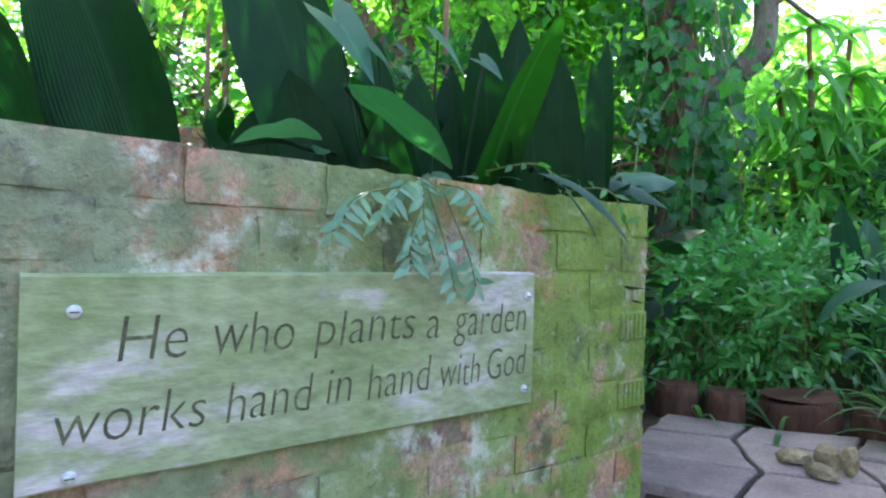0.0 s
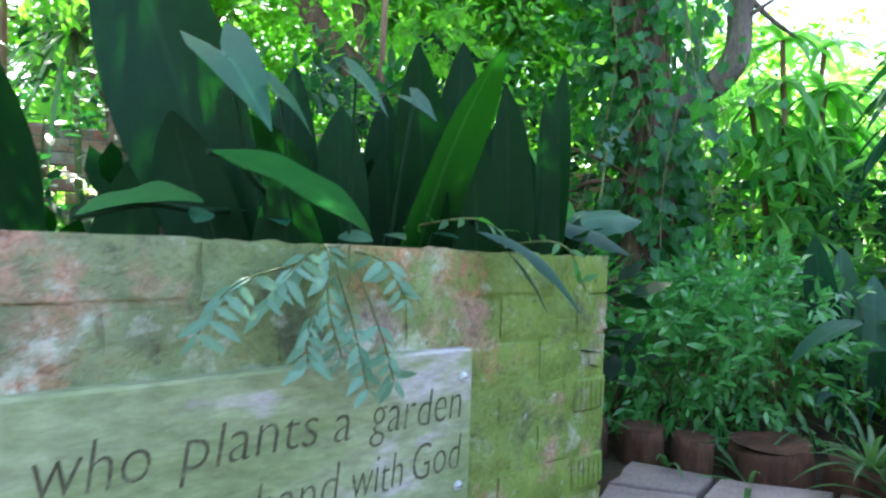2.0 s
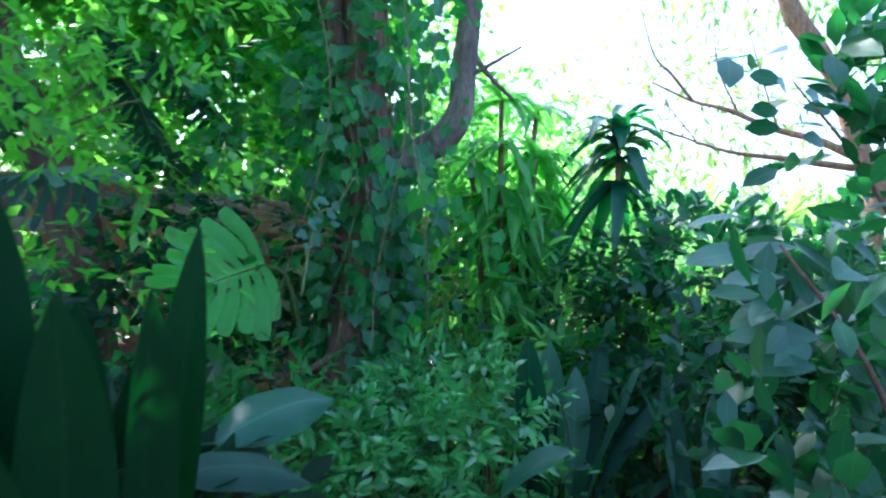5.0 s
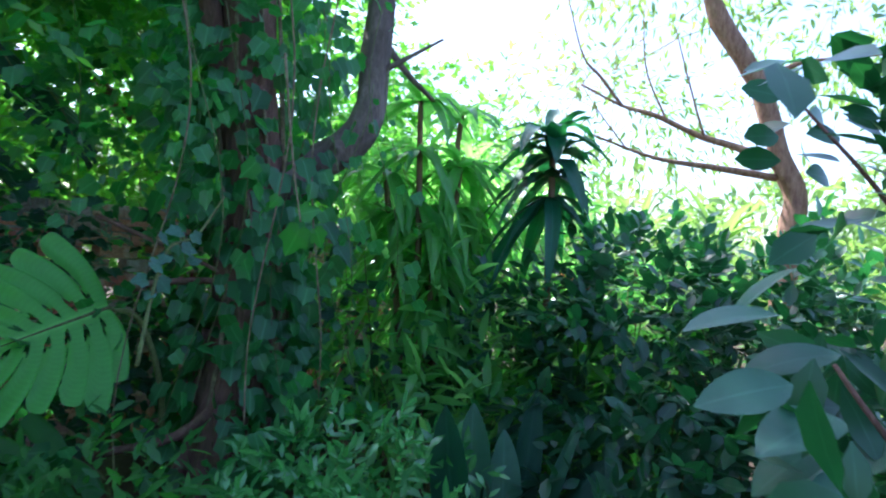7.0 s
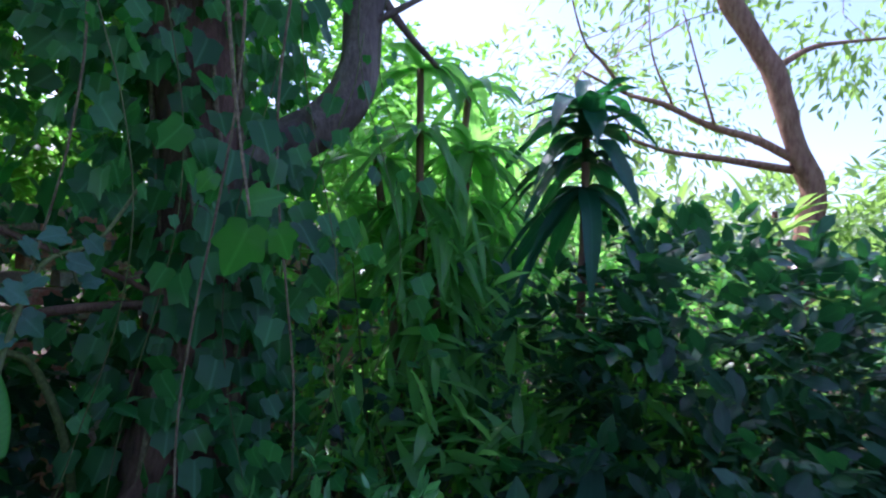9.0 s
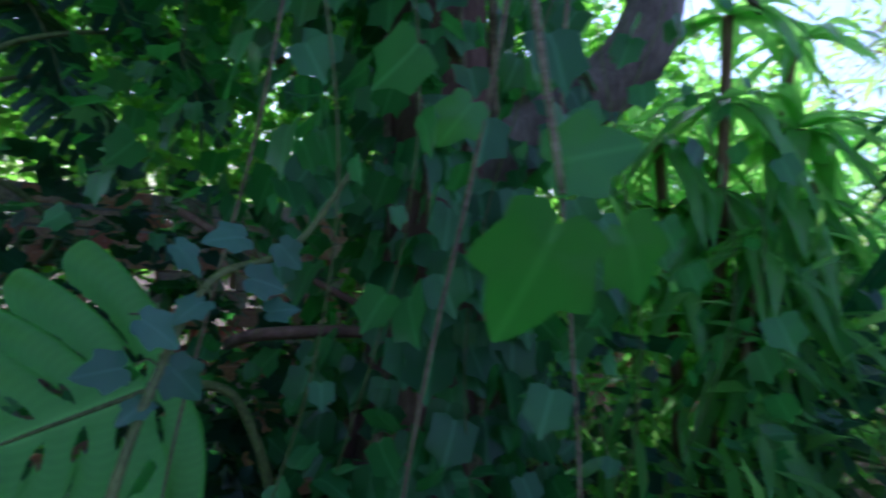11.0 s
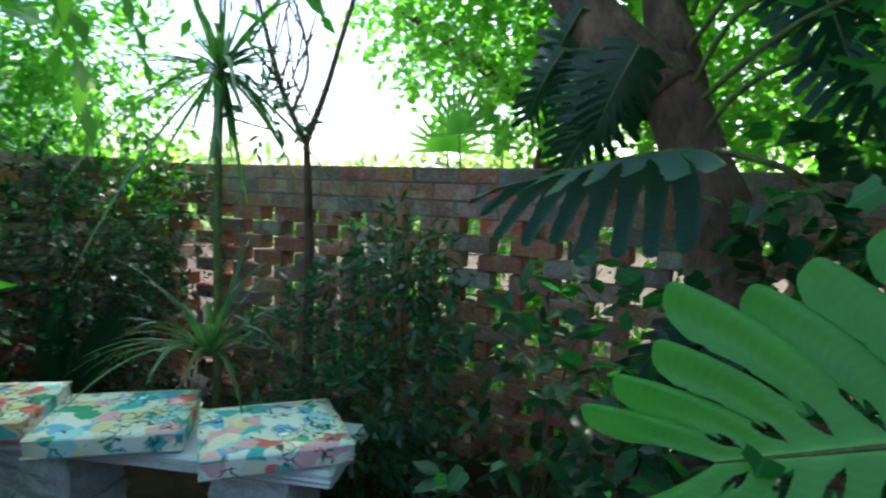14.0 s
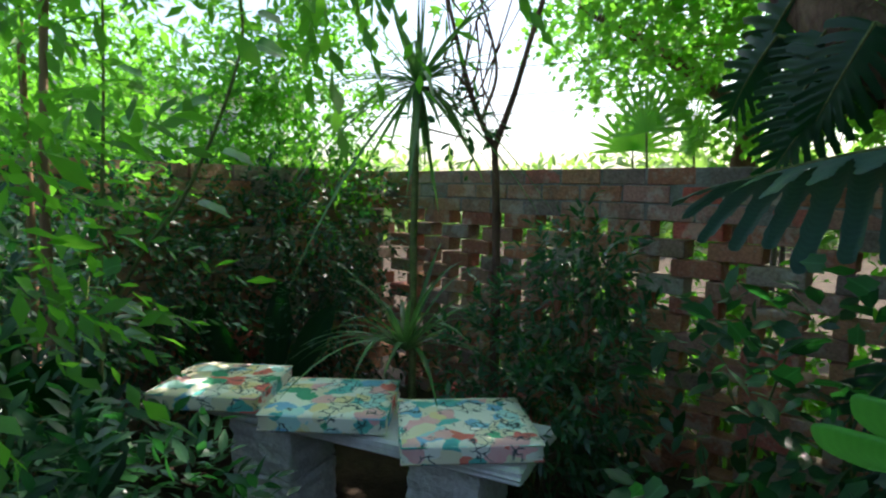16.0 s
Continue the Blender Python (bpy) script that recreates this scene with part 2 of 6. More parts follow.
M = {
    "soil": rough_material("leaf_litter_soil", [(0.3, (0.02, 0.013, 0.009)), (0.55, (0.05, 0.032, 0.02)), (0.75, (0.09, 0.065, 0.04))], 3, 40, 0.95, 0.9),
    "flag": rough_material("flagstone", [(0.3, (0.17, 0.12, 0.12)), (0.55, (0.27, 0.2, 0.2)), (0.75, (0.36, 0.28, 0.25))], 5, 90, 0.7, 0.4, 0.5),
    "rock": rough_material("tan_rock", [(0.3, (0.16, 0.11, 0.07)), (0.6, (0.33, 0.25, 0.16)), (0.8, (0.5, 0.42, 0.3))], 14, 80, 0.85, 0.7, 0.4),
    "log": rough_material("red_log", [(0.3, (0.035, 0.014, 0.01)), (0.55, (0.1, 0.042, 0.028)), (0.8, (0.2, 0.1, 0.065))], 10, 90, 0.85, 0.8, 0.4, (1, 1, 0.25)),
    "bark": rough_material("red_brown_bark", [(0.3, (0.05, 0.028, 0.022)), (0.55, (0.16, 0.085, 0.065)), (0.75, (0.27, 0.16, 0.12))], 9, 70, 0.9, 1.0, 0.0, (1, 1, 0.35)),
    "bark_pale": rough_material("grey_bark", [(0.3, (0.07, 0.05, 0.043)), (0.55, (0.16, 0.12, 0.1)), (0.75, (0.28, 0.22, 0.19))], 9, 70, 0.85, 0.7, 0.0, (1, 1, 0.4)),
    "cane": rough_material("brown_cane", [(0.3, (0.12, 0.06, 0.04)), (0.55, (0.25, 0.14, 0.09)), (0.8, (0.36, 0.24, 0.17))], 25, 120, 0.7, 0.4, 0.3, (1, 1, 0.2)),
    "stem": rough_material("green_stem", [(0.3, (0.06, 0.08, 0.025)), (0.6, (0.13, 0.15, 0.05)), (0.8, (0.2, 0.19, 0.08))], 30, 120, 0.6, 0.3),
    "vine": rough_material("dry_vine", [(0.3, (0.1, 0.07, 0.045)), (0.6, (0.22, 0.17, 0.1)), (0.8, (0.34, 0.28, 0.18))], 30, 120, 0.8, 0.5),
    "board": rough_material("weathered_board", [(0.25, (0.15, 0.15, 0.08)), (0.42, (0.22, 0.26, 0.13)), (0.55, (0.3, 0.32, 0.2)), (0.64, (0.5, 0.43, 0.45)), (0.76, (0.28, 0.3, 0.19))], 3.6, 30, 0.8, 0.3, 0, (0.8, 1, 2.0)),
    "letter": rough_material("burnt_lettering", [(0.3, (0.05, 0.048, 0.03)), (0.55, (0.1, 0.095, 0.06)), (0.75, (0.2, 0.2, 0.13))], 30, 120, 0.9, 0.3),
    "steel": rough_material("screw_steel", [(0.3, (0.4, 0.4, 0.42)), (0.7, (0.6, 0.6, 0.62))], 60, 200, 0.35, 0.1),
    "moss_brick": brick_material("mossy_brick", 0.36, 0.95, 0.75),
    "brick": brick_material("screen_brick", 0, 0.35, 0.4, [(0.0, (0.32, 0.1, 0.075)), (0.25, (0.42, 0.2, 0.12)), (0.45, (0.2, 0.15, 0.14)), (0.65, (0.46, 0.17, 0.1)), (0.82, (0.3, 0.25, 0.22)), (1.0, (0.5, 0.11, 0.08))]),
    "mortar": brick_material("mossy_mortar", 0.35, 0.95, 0.8, [(0.0, (0.34, 0.19, 0.13)), (1.0, (0.38, 0.24, 0.17))]),
    "mortar_grey": rough_material("grey_mortar", [(0.3, (0.12, 0.11, 0.1)), (0.55, (0.22, 0.2, 0.19)), (0.75, (0.34, 0.32, 0.3))], 8, 80, 0.95, 0.8),
    "slab": rough_material("painted_concrete", [(0.25, (0.6, 0.6, 0.61)), (0.5, (0.76, 0.76, 0.78)), (0.8, (0.84, 0.84, 0.84))], 5, 60, 0.7, 0.3),
    "block": rough_material("concrete_block", [(0.25, (0.4, 0.39, 0.39)), (0.5, (0.6, 0.59, 0.59)), (0.8, (0.72, 0.71, 0.7))], 6, 60, 0.9, 0.8),
    "ivy": leaf_material("ivy_leaf", (0.008, 0.05, 0.018), (0.048, 0.18, 0.058), (0.12, 0.65, 0.08), 0.36, 0.34, 0.4, 0.0, 0.4),
    # Near-black green: the bed's shade is put into the blade colour.
    "strap": leaf_material("shaded_strap_leaf", (0.004, 0.02, 0.009), (0.01, 0.04, 0.015), (0.03, 0.42, 0.02), 0.06, 0.46, 0.12, 0.35, 0.13),
    "shrub": leaf_material("glossy_shrub_leaf", (0.03, 0.14, 0.045), (0.16, 0.42, 0.13), (0.2, 0.75, 0.15), 0.36, 0.22, 0.3, 0.0, 0.9),
    "dark": leaf_material("dark_oval_leaf", (0.012, 0.05, 0.026), (0.034, 0.1, 0.05), (0.06, 0.4, 0.06), 0.24, 0.3, 0.25, 0.0, 0.42),
    "canopy": leaf_material("sunlit_canopy_leaf", (0.03, 0.13, 0.022), (0.07, 0.21, 0.03), (0.3, 0.85, 0.06), 0.52, 0.45, 0.15),
    "fern": leaf_material("feathery_leaf", (0.025, 0.11, 0.03), (0.055, 0.17, 0.04), (0.16, 0.7, 0.06), 0.42, 0.45, 0.15),
    "drac": leaf_material("dracaena_leaf", (0.05, 0.2, 0.05), (0.16, 0.36, 0.1), (0.4, 0.95, 0.16), 0.55, 0.28, 0.2),
    # Bluish base colour: sky sheen is mixed into the green.
    "sheen": leaf_material("blue_sheen_leaf", (0.035, 0.1, 0.07), (0.07, 0.17, 0.12), (0.1, 0.5, 0.12), 0.2, 0.34, 0.2, 0.3, 0.5),
    # Serves dark split leaves, and foliage with shade put into its colour.
    "deep": leaf_material("deep_split_and_shaded_leaf", (0.008, 0.03, 0.02), (0.018, 0.055, 0.034), (0.05, 0.34, 0.05), 0.2, 0.36, 0.25, 0.0, 0.35),
    "dull": leaf_material("broad_bed_leaf", (0.01, 0.045, 0.03), (0.02, 0.07, 0.045), (0.05, 0.4, 0.06), 0.1, 0.5, 0.2, 0.3, 0.25),
    # Brighter copy of the strap leaf colour, with the sunlight painted in.
    "lit": leaf_material("sunlit_strap_leaf", (0.006, 0.034, 0.009), (0.009, 0.044, 0.011), (0.06, 0.5, 0.02), 0.15, 0.45, 0.7, 0.35, 0.15),
    "arrow": leaf_material("arrow_leaf", (0.012, 0.075, 0.04), (0.018, 0.1, 0.055), (0.06, 0.45, 0.08), 0.18, 0.4, 0.35, 0.3, 0.4),
    # Brighter copy of the ivy leaf, its backlight put into the colour.
    "fresh": leaf_material("backlit_ivy_leaf", (0.025, 0.13, 0.025), (0.04, 0.18, 0.03), (0.12, 0.7, 0.05), 0.42, 0.35, 0.3),
    # Blue of the reflected sky is painted into this leaf's base colour.
    "blue": leaf_material("sky_sheen_split_leaf", (0.045, 0.095, 0.1), (0.08, 0.15, 0.15), (0.08, 0.3, 0.12), 0.08, 0.3, 0.25, 0.2, 0.9),
    "pale": leaf_material("pale_sprig_leaf", (0.12, 0.24, 0.16), (0.2, 0.34, 0.25), (0.25, 0.5, 0.28), 0.3, 0.5, 0.2),
    "monstera": leaf_material("monstera_leaf", (0.1, 0.38, 0.07), (0.15, 0.46, 0.09), (0.3, 0.95, 0.15), 0.5, 0.35, 0.55, 0.15),
    "grass": leaf_material("arching_blade", (0.04, 0.1, 0.035), (0.09, 0.18, 0.08), (0.2, 0.5, 0.1), 0.3, 0.35, 0.3),
    "bright": leaf_material("far_sunlit_leaf", (0.07, 0.15, 0.04), (0.15, 0.25, 0.07), (0.4, 0.7, 0.12), 0.45, 0.5, 0.1),
    "flower": leaf_material("red_petal", (0.5, 0.05, 0.02), (0.7, 0.1, 0.04), (0.8, 0.2, 0.1), 0.3, 0.5, 0.0),
    "wire": rough_material("dark_wire", [(0.3, (0.03, 0.03, 0.03)), (0.7, (0.06, 0.06, 0.06))], 30, 100, 0.6, 0.1),
    "plaster": rough_material("cream_plaster", [(0.3, (0.8, 0.77, 0.68)), (0.7, (0.88, 0.85, 0.78))], 1.5, 30, 0.9, 0.1),
    "roof": rough_material("grey_roof", [(0.3, (0.4, 0.38, 0.36)), (0.7, (0.5, 0.48, 0.45))], 2, 30, 0.8, 0.2),
}


def floral_fabric():
    """Printed floral cotton: big petals of cream, aqua, coral and yellow with thin dark outlines."""
    m, n, l, p, out = material("floral_fabric")
    c = n.new("ShaderNodeTexCoord")
    o = n.new("ShaderNodeObjectInfo")
    off = n.new("ShaderNodeVectorMath")
    off.operation = "MULTIPLY_ADD"
    comb = n.new("ShaderNodeCombineXYZ")
    for i in range(3):
        l.new(o.outputs["Random"], comb.inputs[i])
    off.inputs[1].default_value = (7, 11, 5)
    l.new(comb.outputs[0], off.inputs[0])
    l.new(c.outputs["Object"], off.inputs[2])
    warp = n.new("ShaderNodeTexNoise")
    warp.inputs["Scale"].default_value, warp.inputs["Detail"].default_value = 14, 2
    l.new(off.outputs[0], warp.inputs[0])
    wv = n.new("ShaderNodeVectorMath")
    wv.operation = "MULTIPLY_ADD"
    wv.inputs[1].default_value = (0.11, 0.11, 0.0)
    l.new(warp.outputs["Color"], wv.inputs[0])
    l.new(off.outputs[0], wv.inputs[2])
    vo = n.new("ShaderNodeTexVoronoi")
    vo.inputs["Scale"].default_value = 15
    l.new(wv.outputs[0], vo.inputs[0])
    sep = n.new("ShaderNodeSeparateColor")
    l.new(vo.outputs["Color"], sep.inputs[0])
    r = n.new("ShaderNodeValToRGB")
    r.color_ramp.interpolation = "CONSTANT"
    stops = [(0.0, (0.88, 0.8, 0.62)), (0.2, (0.92, 0.9, 0.84)), (0.38, (0.12, 0.5, 0.5)), (0.48, (0.5, 0.78, 0.8)), (0.58, (0.92, 0.5, 0.52)), (0.65, (0.08, 0.4, 0.24)), (0.72, (0.9, 0.86, 0.76)), (0.82, (0.88, 0.72, 0.4)), (0.89, (0.22, 0.5, 0.75)), (0.95, (0.85, 0.2, 0.18))]
    while len(r.color_ramp.elements) < len(stops):
        r.color_ramp.elements.new(0.5)
    for e, (q, col) in zip(r.color_ramp.elements, stops):
        e.position, e.color = q, (*col, 1)
    l.new(sep.outputs[0], r.inputs[0])
    edge = n.new("ShaderNodeTexVoronoi")
    edge.feature = "DISTANCE_TO_EDGE"
    edge.inputs["Scale"].default_value = 26
    l.new(wv.outputs[0], edge.inputs[0])
    patch = noise_tex(n, l, 9, 2)
    line = ramp(n, l, edge.outputs["Distance"], [(0.03, (1, 1, 1)), (0.07, (0, 0, 0))])
    line = mix(n, l, 1.0, line, ramp(n, l, patch, [(0.5, (0, 0, 0)), (0.56, (1, 1, 1))]), "MULTIPLY")
    col = mix(n, l, line, r.outputs[0], (0.04, 0.07, 0.08))
    wash = noise_tex(n, l, 22, 3)
    col = mix(n, l, 0.25, col, ramp(n, l, wash, [(0.3, (0.35, 0.35, 0.35)), (0.7, (0.75, 0.75, 0.75))]), "OVERLAY")
    l.new(col, p.inputs["Base Color"])
    p.inputs["Roughness"].default_value = 0.85
    weave = noise_tex(n, l, 320, 2)
    bump(n, l, p, weave, 0.25, 0.002)
    return m


M["floral"] = floral_fabric()

# ---- builders ----
rng = np.random.default_rng(7)


def raw_mesh(name, verts, faces, uvs=None, smooth=True):
    """A mesh from an array of corners and one of faces that all have as many sides."""
    me = bpy.data.meshes.new(name)
    verts, faces = np.asarray(verts, np.float32), np.asarray(faces, np.int32)
    k = faces.shape[1]
    me.vertices.add(len(verts))
    me.vertices.foreach_set("co", verts.ravel())
    me.loops.add(faces.size)
    me.loops.foreach_set("vertex_index", faces.ravel())
    me.polygons.add(len(faces))
    me.polygons.foreach_set("loop_start", np.arange(0, faces.size, k, dtype=np.int32))
    me.polygons.foreach_set("use_smooth", np.full(len(faces), smooth))
    if uvs is not None:
        layer = me.uv_layers.new(name="UVMap")
        layer.data.foreach_set("uv", np.asarray(uvs, np.float32)[faces.ravel()].ravel())
    me.update()
    me.validate()
    return me


def thing(name, label, category, group="", kind="", at=(0, 0, 0), turn=0):
    ob = new(name)
    ob.empty_display_size = 0.1
    ob.matrix_world = pose(*at, 0, 0, turn)
    return tagged(ob, label, category, group, kind)


def part(name, data, mat, parent=None, label="", m=None):
    """One mesh object, of a bmesh or a mesh, under a thing or a part, in the parent's space."""
    if isinstance(data, bmesh.types.BMesh):
        me = bpy.data.meshes.new(name)
        data.to_mesh(me)
        data.free()
    else:
        me = data
    if mat and not me.materials:
        me.materials.append(M[mat])
    ob = new(name, me)
    ob.parent = parent
    if m is not None:
        ob.matrix_basis = m
    return tagged(ob, label) if label else ob


def block(size, at=(0, 0, 0), bevel=0.004, wobble=0.0, cuts=0):
    """A bmesh box with rounded, slightly uneven edges."""
    bm = bmesh.new()
    bmesh.ops.create_cube(bm, size=1)
    if cuts:
        bmesh.ops.subdivide_edges(bm, edges=bm.edges[:], cuts=cuts, use_grid_fill=True)
    for v in bm.verts:
        v.co = Vector([v.co[i] * size[i] for i in range(3)])
        if wobble:
            v.co += Vector(rng.normal(0, wobble, 3))
        v.co += Vector(at)
    if bevel:
        sharp = [e for e in bm.edges if len(e.link_faces) == 2 and e.calc_face_angle() > 0.7]
        bmesh.ops.bevel(bm, geom=sharp, offset=bevel, segments=1, affect="EDGES")
    return bm


def tube(points, radii, sides=10, knobbly=0.0):
    """A bmesh limb along a line of points, swept with a steady frame."""
    pts = [Vector(p) for p in points]
    bm, rings, side = bmesh.new(), [], Vector((1, 0.13, 0.07))
    for i, p in enumerate(pts):
        d = (pts[min(i + 1, len(pts) - 1)] - pts[max(i - 1, 0)]).normalized()
        side = (side - d * side.dot(d)).normalized()
        up = d.cross(side)
        ring = []
        for k in range(sides):
            a = 2 * math.pi * k / sides
            r = radii[i] * (1 + knobbly * noise.noise(p * 3.1 + Vector((math.cos(a) * 1.6, math.sin(a) * 1.6, 0))))
            ring.append(bm.verts.new(p + (side * math.cos(a) + up * math.sin(a)) * r))
        rings.append(ring)
    for a, b in zip(rings, rings[1:]):
        for k in range(sides):
            bm.faces.new((a[k], a[(k + 1) % sides], b[(k + 1) % sides], b[k])).smooth = True
    bm.faces.new(rings[0][::-1])
    bm.faces.new(rings[-1])
    return bm


def bend(points, steps=8):
    """A smooth line of points through the given ones."""
    p = [Vector(q) for q in points]
    p = [p[0] * 2 - p[1]] + p + [p[-1] * 2 - p[-2]]
    out = []
    for i in range(1, len(p) - 2):
        for k in range(steps):
            t = k / steps
            out.append(0.5 * (2 * p[i] + (p[i + 1] - p[i - 1]) * t + (2 * p[i - 1] - 5 * p[i] + 4 * p[i + 1] - p[i + 2]) * t * t + (3 * p[i] - p[i - 1] - 3 * p[i + 1] + p[i + 2]) * t ** 3))
    return out + [p[-2]]


def limb(points, r0, r1, sides=10, knobbly=0.0, steps=6):
    line = bend(points, steps)
    k = len(line) - 1
    return tube(line, [r0 + (r1 - r0) * (i / k) for i in range(len(line))], sides, knobbly)


def lance(rows=3, width=0.3, fold=0.15, droop=0.2, peak=0.42):
    """Leaf of length 1 along y: corners, faces, uv."""
    v, f, uv = [], [], []
    for i in range(rows + 1):
        s = i / rows
        a = peak / (1 - peak)
        w = width / 2 * max((s ** a * (1 - s)) / (peak ** a * (1 - peak)), 0.02) ** 0.8
        z = -droop * s * s
        for side in (-1, 0, 1):
            v.append((side * w, s, z + fold * w * abs(side)))
            uv.append((side, s))
    for i in range(rows):
        for c in (0, 1):
            a = i * 3 + c
            f.append((a, a + 1, a + 4, a + 3))
    return np.array(v), np.array(f), np.array(uv)


def lobed(lobes=((0, 1.08), (18, 0.78), (48, 0.86), (80, 0.62), (112, 0.7), (150, 0.46)), fold=0.1, droop=0.15):
    """Lobed ivy or maple leaf with its stalk at the origin and its tip along y."""
    pts = [(math.sin(radians(a)) * r * 0.62, math.cos(radians(a)) * r * 0.62 + 0.38) for a, r in lobes]
    ring = pts + [(0, 0.2)] + [(-x, y) for x, y in pts[:0:-1]]
    v = [(0, 0.4, 0)] + [(x, y, fold * abs(x) * 2 - droop * y * y) for x, y in ring]
    k = len(ring)
    f = [(0, 1 + i, 1 + (i + 1) % k) for i in range(k)]
    return np.array(v), np.array(f), np.array([(x * 2, y) for x, y, z in v])


def fine_lobed(n=72, fold=0.12, droop=0.22):
    """A large ivy leaf with a smooth five-lobed outline and a gently waved blade."""
    tips = ((0, 1.15, 34), (60, 0.84, 30), (122, 0.66, 28), (-60, 0.84, 30), (-122, 0.66, 28))
    v, uv, f = [(0, 0.38, 0.0)], [(0, 0.38)], []
    for ring in (0.35, 0.7, 1.0):
        for i in range(n):
            a = 360 * i / n - 180
            r = 0.47 + max((h - 0.47) * math.exp(-abs(((a - t + 180) % 360 - 180) / w) ** 1.15) for t, h, w in tips)
            if abs(abs(a) - 180) < 20:
                r *= 0.55 + 0.45 * (180 - (180 - abs(abs(a) - 180)) ) / 20 if abs(abs(a) - 180) > 0 else 0.55
            x, y = math.sin(radians(a)) * r * 0.6 * ring, math.cos(radians(a)) * r * 0.6 * ring + 0.38
            v.append((x, y, fold * math.sqrt(x * x + 0.02) - droop * y * y + 0.01 * math.sin(a * 0.07) * ring))
            uv.append((x * 2, y))
    for i in range(n):
        j = (i + 1) % n
        f.append((0, 1 + i, 1 + j, 1 + j))
        for k in (0, n):
            f.append((1 + k + i, 1 + k + n + i, 1 + k + n + j, 1 + k + j))
    tri = []
    for q in f:
        tri.append((q[0], q[1], q[2]))
        if q[3] != q[2]:
            tri.append((q[0], q[2], q[3]))
    return np.array(v), np.array(tri), np.array(uv)


BIG_IVY, FINE_IVY = fine_lobed(), fine_lobed(48)
LANCE, NARROW, OVAL = lance(3, 0.34), lance(3, 0.2, droop=0.35), lance(3, 0.5, droop=0.12, peak=0.5)
TINY, IVY = lance(2, 0.45, droop=0.1, peak=0.5), lobed()
ARROW = lobed(((0, 1.25), (20, 0.78), (50, 0.6), (90, 0.56), (125, 0.8), (150, 0.95), (166, 0.5)), 0.12, 0.25)
MAPLE = lobed(((0, 1.0), (22, 0.45), (48, 0.92), (72, 0.4), (102, 0.7), (150, 0.3)), 0.06, 0.12)


def unit(a):
    return a / np.maximum(np.linalg.norm(a, axis=-1, keepdims=True), 1e-9)


def leaves(name, template, where, towards, sizes, tilt=0.5, up=(0, 0, 1)):
    """Many leaves as one mesh: each at where, its tip towards a direction, its face up but for a random tilt."""
    tv, tf, tu = template
    where, y = np.asarray(where, float), unit(np.asarray(towards, float))
    k = len(where)
    n0 = np.asarray(up, float) + rng.normal(0, tilt, (k, 3))
    x = unit(np.cross(y, n0))
    z = np.cross(x, y)
    s = np.broadcast_to(np.asarray(sizes, float), (k,))[:, None, None]
    v = (tv[None, :, 0:1] * x[:, None] + tv[None, :, 1:2] * y[:, None] + tv[None, :, 2:3] * z[:, None]) * s + where[:, None]
    f = tf[None] + (np.arange(k) * len(tv))[:, None, None]
    return raw_mesh(name, v.reshape(-1, 3), f.reshape(-1, tf.shape[1]), np.tile(tu, (k, 1)))


def sprays(bases, ways, length, per, size, template, name="foliage", spread=0.9, droop=0.25, tilt=0.45):
    """Leaves set alternately along many short twigs."""
    bases, ways = np.asarray(bases, float), unit(np.asarray(ways, float))
    t = len(bases)
    ln = length * rng.uniform(0.6, 1.3, t)
    side = unit(np.cross(ways, rng.normal(0, 1, (t, 3))))
    P, D = [], []
    for i in range(per):
        s = (i + 0.6) / per
        P.append(bases + ways * (ln * s)[:, None] + np.array([0, 0, -droop]) * (ln * s * s)[:, None])
        sg = 1 if i % 2 else -1
        D.append(ways * (0.5 + 0.5 * s) + side * sg * spread * (1 - 0.6 * s) + rng.normal(0, 0.25, (t, 3)) + np.array([0, 0, -droop]))
    P, D = np.concatenate(P), np.concatenate(D)
    return leaves(name, template, P, D, size * rng.uniform(0.6, 1.25, len(P)), tilt)


def in_lump(n, centre, radii, shell=0.5, flat=None):
    """Random places in an uneven lump and the way outwards at each."""
    d = unit(rng.normal(0, 1, (n, 3)))
    r = (shell + (1 - shell) * rng.random(n)) ** 0.7
    lump = 1 + 0.28 * np.array([noise.noise(Vector(q) * 1.9 + Vector(centre)) for q in d])
    p = np.asarray(centre) + d * np.asarray(radii) * (r * lump)[:, None]
    return p, d


def lump_sprays(lumps, per, size, template, length=0.2, per_area=60, name="foliage", shell=0.45, lift=0.1, droop=0.25, floor=0.02, tilt=0.45, keep=None):
    B, W = [], []
    for c, r in lumps:
        n = int(per_area * (r[0] * r[1] + r[1] * r[2] + r[0] * r[2]) * 4)
        p, d = in_lump(n, c, r, shell)
        B.append(p)
        W.append(d + rng.normal(0, 0.45, d.shape) + np.array([0, 0, lift]))
    B, W = np.concatenate(B), np.concatenate(W)
    ok = B[:, 2] > floor
    if keep is not None:
        ok &= keep(B)
    return sprays(B[ok], W[ok], length, per, size, template, name, droop=droop, tilt=tilt)


def path_clear(r):
    """Keeps foliage off the walked line."""
    line = np.array([(0.22, -0.4, 0.6), (0.29, 0.03, 0.66), (0.36, 0.3, 0.95), (0.44, 0.65, 1.16), (0.58, 0.95, 1.26), (0.7, 1.3, 1.31), (0.78, 1.75, 1.31), (0.84, 2.16, 1.3), (0.76, 2.33, 1.3), (0.68, 2.36, 1.28)])


    def keep(b):
        return np.min(np.linalg.norm(b[:, None] - line[None], axis=2), axis=1) > r
    return keep


